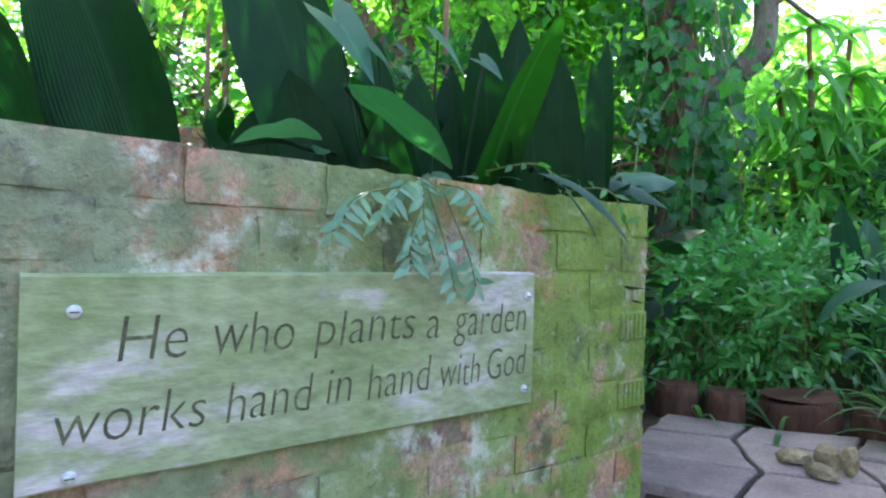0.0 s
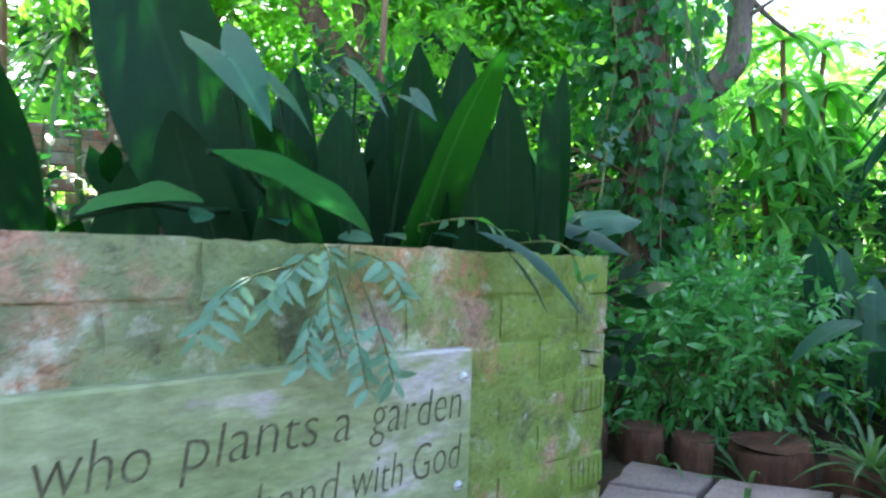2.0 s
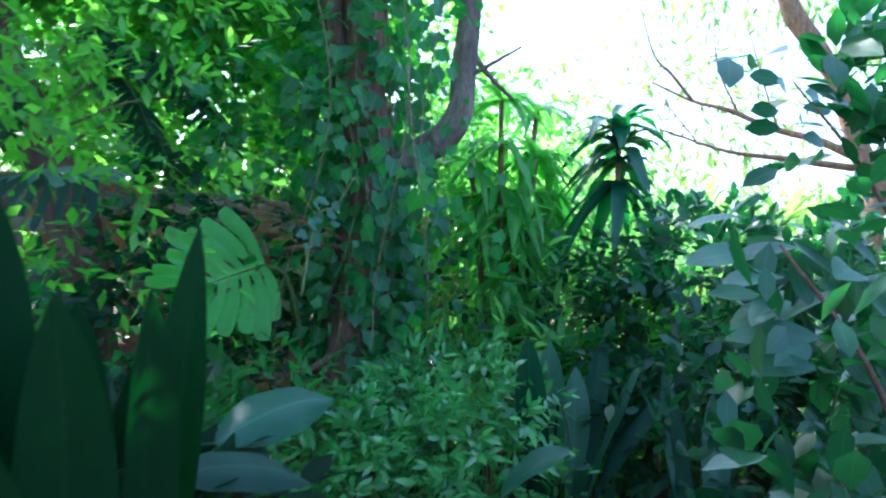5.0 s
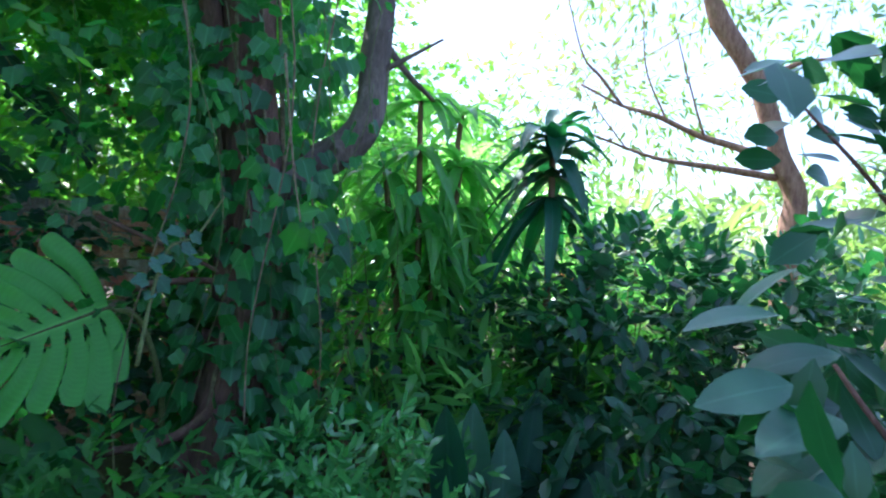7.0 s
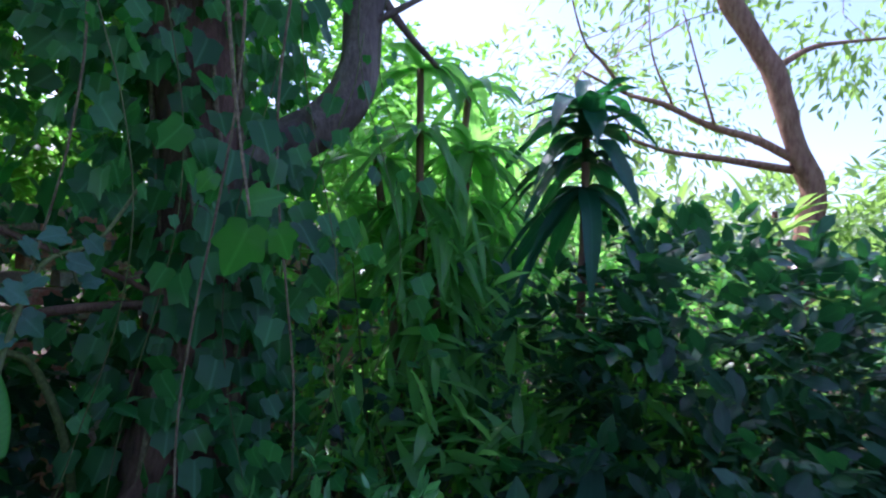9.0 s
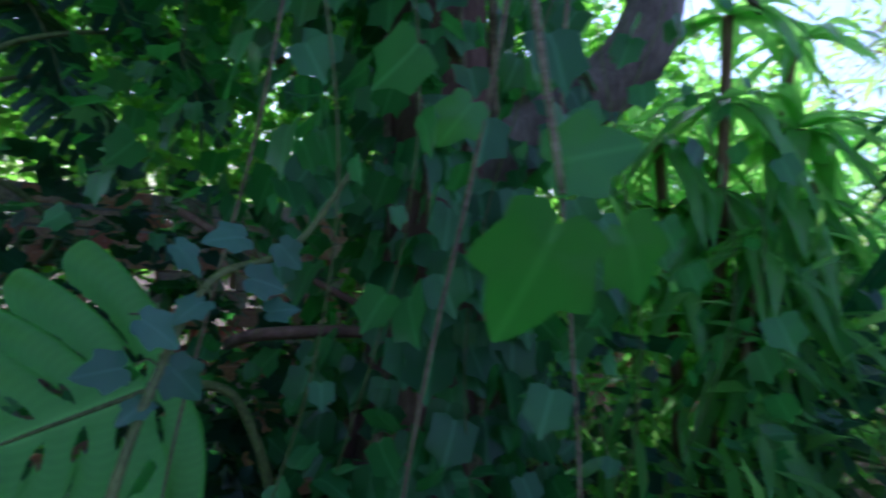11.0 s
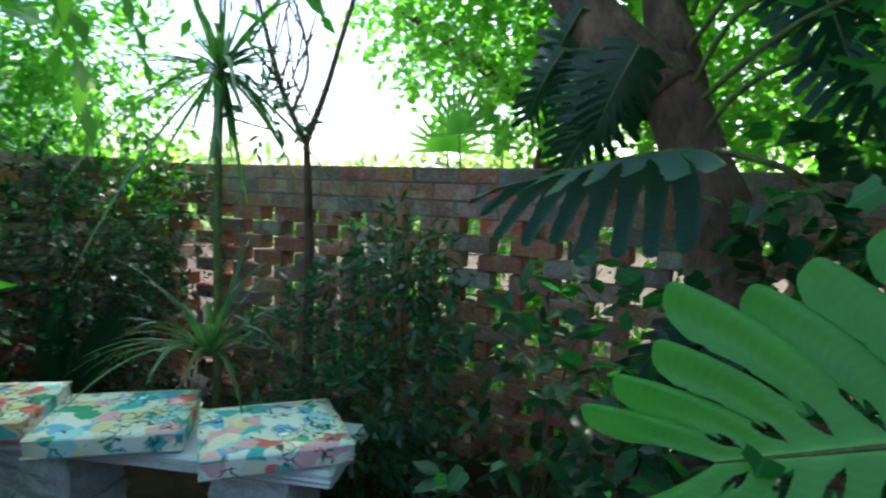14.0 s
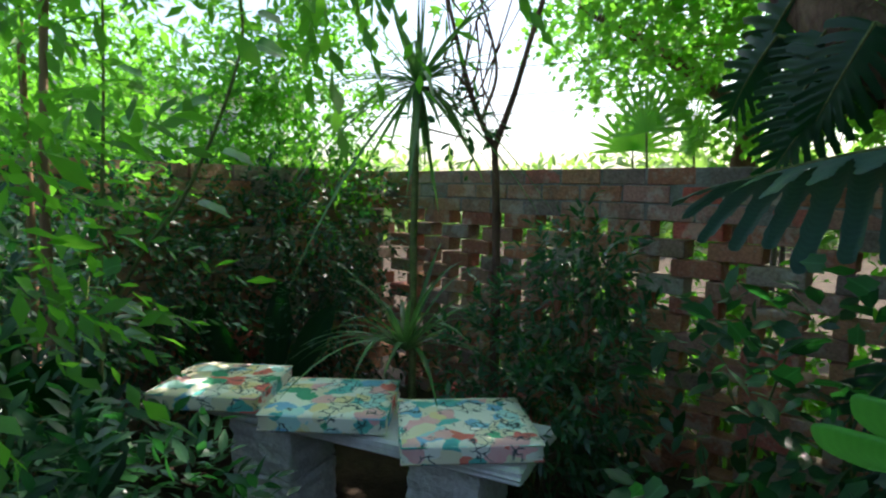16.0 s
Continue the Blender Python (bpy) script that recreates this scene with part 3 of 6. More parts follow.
def twig_mesh(starts, ends, r=0.004):
    """Many thin straight twigs, three sided, as one mesh."""
    a, b = np.asarray(starts, float), np.asarray(ends, float)
    d = unit(b - a)
    x = unit(np.cross(d, rng.normal(0, 1, d.shape)))
    y = np.cross(d, x)
    V, k = [], len(a)
    for end, rad in ((a, r), (b, r * 0.5)):
        for i in range(3):
            t = 2 * math.pi * i / 3
            V.append(end + (x * math.cos(t) + y * math.sin(t)) * rad)
    V = np.stack(V, 1).reshape(-1, 3)
    f = np.array([(0, 1, 4, 3), (1, 2, 5, 4), (2, 0, 3, 5)])
    F = (f[None] + (np.arange(k) * 6)[:, None, None]).reshape(-1, 4)
    return raw_mesh("twigs", V, F)


def blade(base, tip, width, bulge=(0, 0, 0.1), side=None, rows=12, peak=0.45, channel=0.25, stalk=0.0, wave=0.0):
    """A broad strap leaf that arches from base to tip, channelled along its midrib."""
    base, tip = Vector(base), Vector(tip)
    mid = (base + tip) / 2 + Vector(bulge)
    run = tip - base
    side = Vector(side) if side else run.cross(Vector((0, 0, 1)) if abs(run.normalized().z) < 0.8 else Vector((0.5, 0.8, 0.0)))
    v, f, uv = [], [], []
    a = peak / (1 - peak)
    ph = rng.random() * 6
    for i in range(rows + 1):
        s = i / rows
        p = base * (1 - s) ** 2 + mid * 2 * s * (1 - s) + tip * s * s
        d = ((mid - base) * (1 - s) + (tip - mid) * s).normalized()
        x = (side - d * side.dot(d)).normalized()
        n = x.cross(d)
        q = max((s - stalk) / (1 - stalk), 0.0)
        w = width / 2 * max((q ** a * (1 - q)) / (peak ** a * (1 - peak)), 0.02) ** 0.8
        for j in range(-2, 3):
            u = j / 2
            h = channel * w * abs(u) ** 1.5 + wave * w * math.sin(s * 14 + ph) * u
            v.append(p + x * (u * w) + n * h)
            uv.append((u, s))
    for i in range(rows):
        for j in range(4):
            k = i * 5 + j
            f.append((k, k + 1, k + 6, k + 5))
    return raw_mesh("leaf", [tuple(q) for q in v], f, uv)


def rosette(centre, n, length, width, rise=0.5, fall=0.6, seed=0, peak=0.35, rows=10, up_bias=0.0):
    """Arching leaves all round a point, each a mesh of its own."""
    r = random.Random(seed)
    out = []
    for i in range(n):
        a = i * 2.399 + r.uniform(-0.3, 0.3)
        e = r.uniform(0.1, 1.0)
        ln = length * r.uniform(0.7, 1.1)
        flat = ln * (0.55 + 0.4 * e)
        tip = Vector(centre) + Vector((math.cos(a) * flat, math.sin(a) * flat, ln * (rise * (1 - e) - fall * e * 0.55 + up_bias)))
        bulge = (0, 0, ln * (0.2 + 0.15 * e))
        out.append(blade(centre, tip, width * r.uniform(0.7, 1.15), (r.uniform(-0.06, 0.06) * ln, r.uniform(-0.06, 0.06) * ln, bulge[2] * r.uniform(0.6, 1.3)), None, rows, peak, 0.3, 0.0, 0.15))
    return out


def radial(centre, n, length, width, low=-0.5, sag=0.12, seed=0):
    """Thin stiff leaves that burst from a point in all directions but straight down."""
    r = random.Random(seed)
    out = []
    for i in range(n):
        z = low + (1 - low) * (i + 0.5) / n
        a = i * 2.399
        a += r.uniform(-0.5, 0.5)
        z = max(min(z + r.uniform(-0.25, 0.25), 1.0), -0.8)
        q = math.sqrt(max(1 - z * z, 0))
        ln = length * r.uniform(0.45, 1.1)
        tip = Vector(centre) + Vector((math.cos(a) * q, math.sin(a) * q, z)) * ln - Vector((0, 0, sag * ln * q * r.uniform(0.5, 2.0)))
        out.append(blade(centre, tip, width, (r.uniform(-0.05, 0.05) * ln, r.uniform(-0.05, 0.05) * ln, 0.24 * ln * q * r.uniform(0.4, 1.4)), None, 8, 0.3))
    return out

# ---- ground ----
WALL = pose(0.46, 1.579, 0, 0, 0, 48.5)          # sign wall: its end at the origin, x along it, y to its back
LOW = -0.39                                       # the path in front of the sign wall lies a step lower
EDGE_A, EDGE_B = Vector((0.42, 1.64)), Vector((2.6, 1.0))


def ground_height(x, y):
    u = (x - 0.46) * math.cos(radians(48.5)) + (y - 1.579) * math.sin(radians(48.5))
    back = -(x - 0.46) * math.sin(radians(48.5)) + (y - 1.579) * math.cos(radians(48.5))
    e = (EDGE_B - EDGE_A).normalized()
    front_edge = -((x - EDGE_A.x) * -e.y + (y - EDGE_A.y) * e.x)
    low = back < 0.12 and front_edge > 0.04 and x < 2.6 and y > -3 and u > -3.2
    bumpy = 0.012 * noise.noise(Vector((x * 3, y * 3, 0)))
    far = max(abs(x), abs(y)) > 9
    return (LOW if low else -0.03) + (0 if far else bumpy)


def ground_sheet():
    near = [i * 0.08 - 3.6 for i in range(90)]
    axis = [-400, -120, -50, -25, -14, -9, -6, -4.5] + near + [4.0, 5, 6.5, 9, 14, 25, 50, 120, 400]
    v = [(x, y, ground_height(x, y)) for y in axis for x in axis]
    k = len(axis)
    f = [(j * k + i, j * k + i + 1, (j + 1) * k + i + 1, (j + 1) * k + i) for j in range(k - 1) for i in range(k - 1)]
    return raw_mesh("ground", v, f)


tagged(part("ground", ground_sheet(), "soil"), "dark soil with leaf litter under the garden plants", "ground", kind="structure")

# ---- walls ----
sign_wall = thing("wall_sign", "mossy old brick garden wall holding up a planted bed", "wall", kind="structure")
sign_wall.matrix_world = WALL


def mortar_face():
    nx, nz, v, f = 280, 120, [], []
    for k in range(nz + 1):
        for i in range(nx + 1):
            x = -2.64 + 2.636 * i / nx
            lip = 0.022 * min(-x / 1.3, 1.0) + 0.009 * noise.noise(Vector((x * 9, 1, 2))) + 0.005 * noise.noise(Vector((x * 31, 4, 2)))
            z = -0.4 + (1.131 + lip) * k / nz
            v.append((x, 0.0005 + 0.007 * noise.noise(Vector((x * 5 + 3, 3, z * 5))) + 0.005 * noise.noise(Vector((x * 12, 3, z * 12))) + 0.0035 * noise.noise(Vector((x * 26, 7, z * 26))) + 0.0018 * noise.noise(Vector((x * 80, 9, z * 80))), z))
    for k in range(nz):
        for i in range(nx):
            a = k * (nx + 1) + i
            f.append((a, a + 1, a + nx + 2, a + nx + 1))
    return raw_mesh("mortar_face", v, f)


part("mortar_face", mortar_face(), "mortar", sign_wall)
part("core", block((2.65, 0.092, 1.115), (-1.332, 0.06, 0.165), 0.004), "mortar", sign_wall)

screen_wall = thing("wall_screen", "openwork brick screen wall with gaps between the bricks", "wall", kind="structure")
screen_wall.matrix_world = pose(-3.5, 2.95, 0, 0, 0, 32)
side_wall = thing("wall_side", "dark brick garden wall overgrown with creeper", "wall", kind="structure")
side_wall.matrix_world = pose(-3.5, 2.95, 0, 0, 0, -58)
part("mortar_bed", block((4.6, 0.19, 1.36), (2.3, -0.16, 0.68), 0.005), "mortar_grey", side_wall)

# ---- paving and step ----
paving = thing("pavement", "irregular purple-grey flagstones laid as a small terrace", "paving", kind="structure")
riser = thing("step", "low dry stone step under the flagstone edge", "step", kind="structure")


def flag(corners, thick, z):
    bm = bmesh.new()
    c = sum((Vector(p) for p in corners), Vector((0, 0))) / len(corners)
    loop = []
    for i, p in enumerate(corners):
        q = Vector(corners[(i + 1) % len(corners)])
        p = Vector(p)
        for k in range(3):
            s = p.lerp(q, k / 3)
            s = c + (s - c) * (1 - 0.012 / max((s - c).length, 0.05))
            if k:
                s += Vector((rng.normal(0, 0.006), rng.normal(0, 0.006)))
            loop.append(s)
    rings = []
    for dz, sh in ((-thick, 1.0), (-0.006, 1.0), (0.0, 0.975)):
        rings.append([bm.verts.new((c.x + (s.x - c.x) * sh, c.y + (s.y - c.y) * sh, z + dz + (rng.normal(0, 0.0015) if dz == 0 else 0))) for s in loop])
    for a, b in zip(rings, rings[1:]):
        for i in range(len(a)):
            j = (i + 1) % len(a)
            bm.faces.new((a[i], a[j], b[j], b[i]))
    bm.faces.new(rings[2])
    bm.faces.new(rings[0][::-1])
    return bm


def lay_flags():
    e = (EDGE_B - EDGE_A).normalized()
    back = Vector((-e.y, e.x))
    grid = {}
    for i in range(8):
        for j in range(4):
            jit = Vector((random.uniform(-0.07, 0.07), random.uniform(-0.06, 0.06) if j not in (0,) else random.uniform(-0.015, 0.015)))
            grid[i, j] = EDGE_A + e * (i * 0.31 - 0.03 + jit.x) + back * (j * 0.27 - 0.02 + jit.y)
    for i in range(7):
        for j in range(3):
            part("flagstone", flag([grid[i, j], grid[i + 1, j], grid[i + 1, j + 1], grid[i, j + 1]], 0.055, random.uniform(-0.004, 0.006)), "flag", paving)
    for i in range(9):
        for k in range(4):
            a = EDGE_A + e * (i * 0.24 + (0.12 if k % 2 else 0) + 0.05) + back * 0.09
            bm = block((random.uniform(0.2, 0.235), 0.13, 0.078), (0, 0, 0), 0.012, 0.005)
            part("stone", bm, "rock", riser, m=pose(a.x, a.y, LOW + 0.045 + k * 0.084, random.uniform(-2, 2), random.uniform(-2, 2), math.degrees(math.atan2(e.y, e.x)) + random.uniform(-4, 4)))


lay_flags()


def log_round(x, y, r, h, tilt):
    t = thing("log_edging", "short dark red log standing upright as bed edging", "log", "log edging of the bed", at=(x, y, -0.03))
    line = [(0, 0, -0.05), (0, 0, 0.03), (0.003, 0, h * 0.7), (tilt, 0.0, h)]
    part("bark", tube(line, [r * 1.02, r, r * 0.98, r * 0.95], 18, 0.1), "log", t)
    bm = bmesh.new()
    bmesh.ops.create_circle(bm, cap_ends=True, radius=r * 0.93, segments=18)
    bmesh.ops.translate(bm, verts=bm.verts, vec=(tilt, 0, h + 0.003))
    part("cut_face", bm, "log", t)


for x, y, r, h in ((0.5, 2.52, 0.09, 0.12), (0.7, 2.47, 0.085, 0.13), (0.87, 2.42, 0.075, 0.12), (1.12, 2.39, 0.14, 0.125), (1.36, 2.3, 0.1, 0.1), (1.58, 2.2, 0.11, 0.12), (1.8, 2.08, 0.1, 0.11)):
    log_round(x, y, r, h, random.uniform(-0.008, 0.008))


def rock(name, x, y, z, s, label, seed):
    bm = bmesh.new()
    bmesh.ops.create_icosphere(bm, subdivisions=2, radius=1)
    for v in bm.verts:
        q = v.co.copy()
        v.co = Vector((q.x * s[0], q.y * s[1], q.z * s[2])) * (1 + 0.3 * noise.noise(q * 1.7 + Vector((seed, 0, 0))))
    ob = part(name, bm, "rock", None, m=pose(x, y, z, 0, 0, seed * 40))
    return tagged(ob, label, "rock")


rock("rock", 1.0, 1.83, 0.04, (0.04, 0.034, 0.042), "small tan rock standing on the flagstones", 3)
rock("rock", 1.045, 1.8, 0.045, (0.022, 0.022, 0.045), "small upright tan rock on the flagstones", 5)
rock("rock", 0.93, 1.88, 0.024, (0.05, 0.036, 0.024), "flat tan rock lying on the flagstones", 9)
rock("rock", 0.96, 1.77, 0.02, (0.05, 0.028, 0.02), "pale tan rock lying on the flagstones", 12)

# ---- the wooden sign ----
sign = thing("wooden_sign", "weathered green wooden board with burnt motto screwed to brick wall", "sign")
sign.matrix_world = WALL @ pose(0, 0.0, 0)


def plank():
    bm = bmesh.new()
    nx, s0, s1, z0, z1 = 24, -1.35, -0.443, 0.281, 0.563
    rings = []
    for i in range(nx + 1):
        x = s0 + (s1 - s0) * i / nx
        top, bot = z1 + 0.003 * noise.noise(Vector((x * 6, 0, 0))), z0 + 0.004 * noise.noise(Vector((x * 6, 5, 0)))
        rings.append([bm.verts.new(p) for p in ((x, -0.003, bot), (x, -0.024, bot), (x, -0.028, bot + 0.004), (x, -0.028, top - 0.004), (x, -0.024, top), (x, -0.003, top))])
    for a, b in zip(rings, rings[1:]):
        for k in range(6):
            bm.faces.new((a[k], a[(k + 1) % 6], b[(k + 1) % 6], b[k]))
    bm.faces.new(rings[0])
    bm.faces.new(rings[-1][::-1])
    bmesh.ops.recalc_face_normals(bm, faces=bm.faces)
    return bm


board = part("board", plank(), "board", sign)


def text_mesh(words):
    cu = bpy.data.curves.new("word", "FONT")
    cu.body, cu.size, cu.extrude, cu.shear, cu.offset = words, 1.0, 0.0012, 0.14, -0.014
    cu.resolution_u = 3
    tmp = bpy.data.objects.new("tmp", cu)
    me = bpy.data.meshes.new_from_object(tmp)
    bpy.data.objects.remove(tmp)
    co = np.zeros(len(me.vertices) * 3, np.float32)
    me.vertices.foreach_get("co", co)
    return me, co.reshape(-1, 3)


def lettering(line, left, right, base, cap, slope):
    """A line of the motto, letter by letter, burnt into the board."""
    full = text_mesh(line)[1]
    x0, w = full[:, 0].min(), full[:, 0].max() - full[:, 0].min()
    for i, sign_char in enumerate(line):
        if sign_char == " ":
            continue
        me, co = text_mesh(sign_char)
        end = text_mesh(line[:i + 1])[1][:, 0].max()
        x = (co[:, 0] - co[:, 0].max() + end - x0) * (right - left) / w
        out = np.stack([left + x, -0.0285 - (co[:, 2] > 0) * 0.0004, base + random.uniform(-0.0022, 0.0022) + co[:, 1] * cap * random.uniform(0.95, 1.06) / 0.7 + slope * x], 1)
        me.vertices.foreach_set("co", out.ravel().astype(np.float32))
        me.materials.clear()
        part("letter", me, "letter", board)


for word, left, right, base, cap in (("He", -1.239, -1.149, 0.443, 0.068), ("who", -1.112, -0.986, 0.44, 0.068), ("plants", -0.951, -0.752, 0.441, 0.066), ("a", -0.725, -0.695, 0.438, 0.066), ("garden", -0.66, -0.466, 0.439, 0.068),
                                     ("works", -1.31, -1.121, 0.339, 0.064), ("hand", -1.091, -0.951, 0.339, 0.066), ("in", -0.926, -0.88, 0.342, 0.064), ("hand", -0.848, -0.712, 0.341, 0.066), ("with", -0.69, -0.592, 0.343, 0.064), ("God", -0.571, -0.463, 0.347, 0.066)):
    lettering(word, left, right, base, cap, 0.0)
for sx, sz in ((-1.291, 0.513), (-1.292, 0.297), (-0.463, 0.511), (-0.468, 0.316)):
    bm = bmesh.new()
    bmesh.ops.create_uvsphere(bm, u_segments=14, v_segments=8, radius=0.0095)
    for v in bm.verts:
        v.co = Vector((v.co.x + sx, v.co.z * 0.5 - 0.029, v.co.y + sz))
    for f in bm.faces:
        f.smooth = True
    sc = part("screw", bm, "steel", sign, "domed steel screw head")
    part("slot", block((0.012, 0.001, 0.002), (sx, -0.0345, sz), 0), "letter", sc)


# ---- plants: builders ----


def bush(name, label, lumps, mat, template, size, per, length, density, category="shrub", group="", shell=0.45, droop=0.25, lift=0.1, tilt=0.45, stems=True, keep=None, stem_mat="stem", foot=None, floor=0.03):
    t = thing(name, label, category, group)
    for lump in lumps:
        part("foliage", lump_sprays([lump], per, size, template, length, density, "foliage", shell, lift, droop, floor, tilt, keep), mat, t)
    if stems:
        A, B = [], []
        for c, r in lumps:
            f = np.array(foot if foot else (c[0], c[1], 0.0))
            for i in range(7):
                tip = np.array(c) + rng.normal(0, 0.35, 3) * np.array(r)
                kink = f + (tip - f) * 0.5 + rng.normal(0, 0.08, 3) * np.array(r)
                A += [f + rng.normal(0, 0.03, 3) * np.array((1, 1, 0)), kink]
                B += [kink, tip]
        tagged(part("stem_mass", twig_mesh(A, B, 0.006), stem_mat, t), kind="stuff")
    return t


def leaf_clump(label, rows, group="strap-leaved plants"):
    """Clump of broad blades. rows: base, tip, width, bulge, side, material."""
    t = thing("strap_leaf_plant", label, "plant", group)
    cx, cy = sum(q[0][0] for q in rows) / len(rows), sum(q[0][1] for q in rows) / len(rows)
    for base, tip, width, bulge, side, mat in rows:
        tall = tip[2] - base[2] > 0.4
        part("leaf", blade(base, tip, width * (1.25 if tall and mat == "strap" else 1.0), bulge, side, 20, 0.6 if tall else 0.48, 0.4, 0.08 if tall else 0.0, 0.1), mat, t)
        crown = Vector((cx - 0.04, cy + 0.06, min(base[2], 0.7)))
        foot = Vector((crown.x, crown.y, -0.03))
        line = [foot, foot.lerp(Vector(base), 0.5), base] if base[2] < 0.4 else [foot, crown, crown.lerp(Vector(base), 0.6) + Vector((0, 0, 0.05)), base]
        part("leaf_stalk", limb(line, 0.007, 0.004, 6), "strap", t)
    return t


def cane(points, r, group="brown canes behind the wall"):
    t = thing("cane", "thin upright reddish brown cane stem in the bed", "stem", group)
    part("stem", limb(points, r, r * 0.75, 8, 0.3), "cane", t)
    return t


def ivy_strand(points, size, spacing, label, mat="vine", r=0.005, group="hanging ivy vines", side=0.06, leafmat="ivy", shape=None):
    t = thing("ivy_vine", label, "vine", group)
    line = bend(points, 10)
    part("stem", tube(line, [r * (1 - 0.4 * i / len(line)) for i in range(len(line))], 6, 0.3), mat, t)
    P, D = [], []
    run = sum((b - a).length for a, b in zip(line, line[1:]))
    n = max(int(run / spacing), 2)
    knots = [random.random() for i in range(max(n // 6, 2))]
    for i in range(n):
        at = i / n if i % 3 == 0 else min(max(random.choice(knots) + random.gauss(0, 0.035), 0), 1)
        p = line[min(int(at * (len(line) - 1)), len(line) - 1)]
        out = Vector(rng.normal(0, 1, 3))
        out.z *= 0.3
        out.normalize()
        P.append(p + out * side * random.uniform(0.3, 1.0))
        D.append(out * 0.5 + Vector((0, 0, -0.8)))
    for p, d in zip(P, D):
        part("leaf", leaves("leaf", shape or IVY, [p], [d], size * random.uniform(0.5, 1.35), 0.95, up=(-0.1, -0.8, 0.7)), leafmat, t)
    return t


def dracaena(name, label, foot, heads, n, length, width, mat="drac", seed=1, r=0.022, fall=0.9, rise=0.5, category="plant", group="", tiers=1, step=0.12):
    t = thing(name, label, category, group)
    for i, h in enumerate(heads):
        part("stem", limb([foot, ((foot[0] + h[0]) / 2 + 0.02, (foot[1] + h[1]) / 2, (foot[2] + h[2]) / 2), h], r, r * 0.7, 8, 0.15), "cane", t)
        for tier in range(tiers):
            at = Vector(h) + (Vector(foot) - Vector(h)) * step * tier
            for me in rosette(at, n, length, width, rise - 0.3 * tier, fall + 0.35 * tier, seed + i + 9 * tier):
                part("leaf", me, mat, t)
    return t


def tree(name, label, trunk, limbs, lumps, mat, template, size, per, length, density, bark="bark", r=0.16, sides=14, category="tree", knobbly=0.35, keep=None, shell=0.3):
    t = thing(name, label, category)
    part("trunk", limb(trunk, r, r * 0.6, sides, knobbly), bark, t)
    for pts, a, b in limbs:
        part("limb", limb(pts, a, b, 9, knobbly * 0.7), bark, t)
    if lumps:
        for lump in lumps:
            part("crown", lump_sprays([lump], per, size, template, length, density, "crown", shell, 0.0, 0.35, 0.4, 0.5, keep), mat, t)
        A, B = [], []
        top = np.array(trunk[-1])
        for c, q in lumps:
            for i in range(9):
                tip = np.array(c) + rng.normal(0, 0.5, 3) * np.array(q)
                a0 = np.array(bend(limbs[i % len(limbs)][0], 6)[-1 - (i * 2) % 7]) if limbs else top
                if np.linalg.norm(tip - a0) < 2.8:
                    k = (a0 + tip) / 2 + rng.normal(0, 0.12, 3)
                    A += [a0, k]
                    B += [k, tip]
        if A:
            tagged(part("twig_mass", twig_mesh(A, B, 0.007), bark, t), kind="stuff")
    return t


# ---- the bed behind the sign wall ----
leaf_clump("clump of dark strap leaves with one sunlit blade behind the wall", [
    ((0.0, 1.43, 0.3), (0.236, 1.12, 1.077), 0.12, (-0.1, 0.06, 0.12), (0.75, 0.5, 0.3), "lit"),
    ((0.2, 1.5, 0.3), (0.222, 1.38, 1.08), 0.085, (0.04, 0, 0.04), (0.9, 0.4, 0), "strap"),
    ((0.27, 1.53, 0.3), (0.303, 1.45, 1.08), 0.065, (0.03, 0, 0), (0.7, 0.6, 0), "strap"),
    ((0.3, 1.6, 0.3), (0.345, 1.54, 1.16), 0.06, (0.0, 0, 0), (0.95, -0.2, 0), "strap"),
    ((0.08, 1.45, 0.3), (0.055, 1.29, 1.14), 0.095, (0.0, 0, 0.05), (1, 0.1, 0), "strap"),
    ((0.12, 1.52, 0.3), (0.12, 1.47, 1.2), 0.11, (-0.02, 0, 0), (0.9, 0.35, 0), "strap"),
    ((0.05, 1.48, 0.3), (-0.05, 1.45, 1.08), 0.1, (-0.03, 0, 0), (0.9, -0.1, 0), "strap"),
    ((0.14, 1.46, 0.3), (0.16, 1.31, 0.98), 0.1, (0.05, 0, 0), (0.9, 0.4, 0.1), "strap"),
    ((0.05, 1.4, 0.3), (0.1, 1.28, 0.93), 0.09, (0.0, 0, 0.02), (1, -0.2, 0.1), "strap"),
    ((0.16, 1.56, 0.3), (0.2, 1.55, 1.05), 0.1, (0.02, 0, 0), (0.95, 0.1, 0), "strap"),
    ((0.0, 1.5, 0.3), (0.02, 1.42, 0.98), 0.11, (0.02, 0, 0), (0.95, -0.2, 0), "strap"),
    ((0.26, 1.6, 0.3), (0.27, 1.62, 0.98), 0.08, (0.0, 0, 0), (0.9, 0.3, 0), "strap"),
    ((0.189, 1.226, 0.775), (0.383, 1.251, 0.628), 0.046, (0.02, 0.0, 0.07), (0.25, 0.9, 0.25), "dull"),
    ((0.242, 1.241, 0.742), (0.322, 1.263, 0.627), 0.016, (0.01, 0, 0.02), (0.3, 0.9, 0), "dull"),
    ((0.37, 1.72, 0.8), (0.58, 1.885, 0.832), 0.105, (0.0, 0, 0.045), (-0.45, 0.55, 0.65), "arrow"),
    ((0.32, 1.58, 0.8), (0.53, 1.7, 0.735), 0.075, (0.0, 0, 0.05), (-0.35, 0.6, 0.6), "dull"),
])
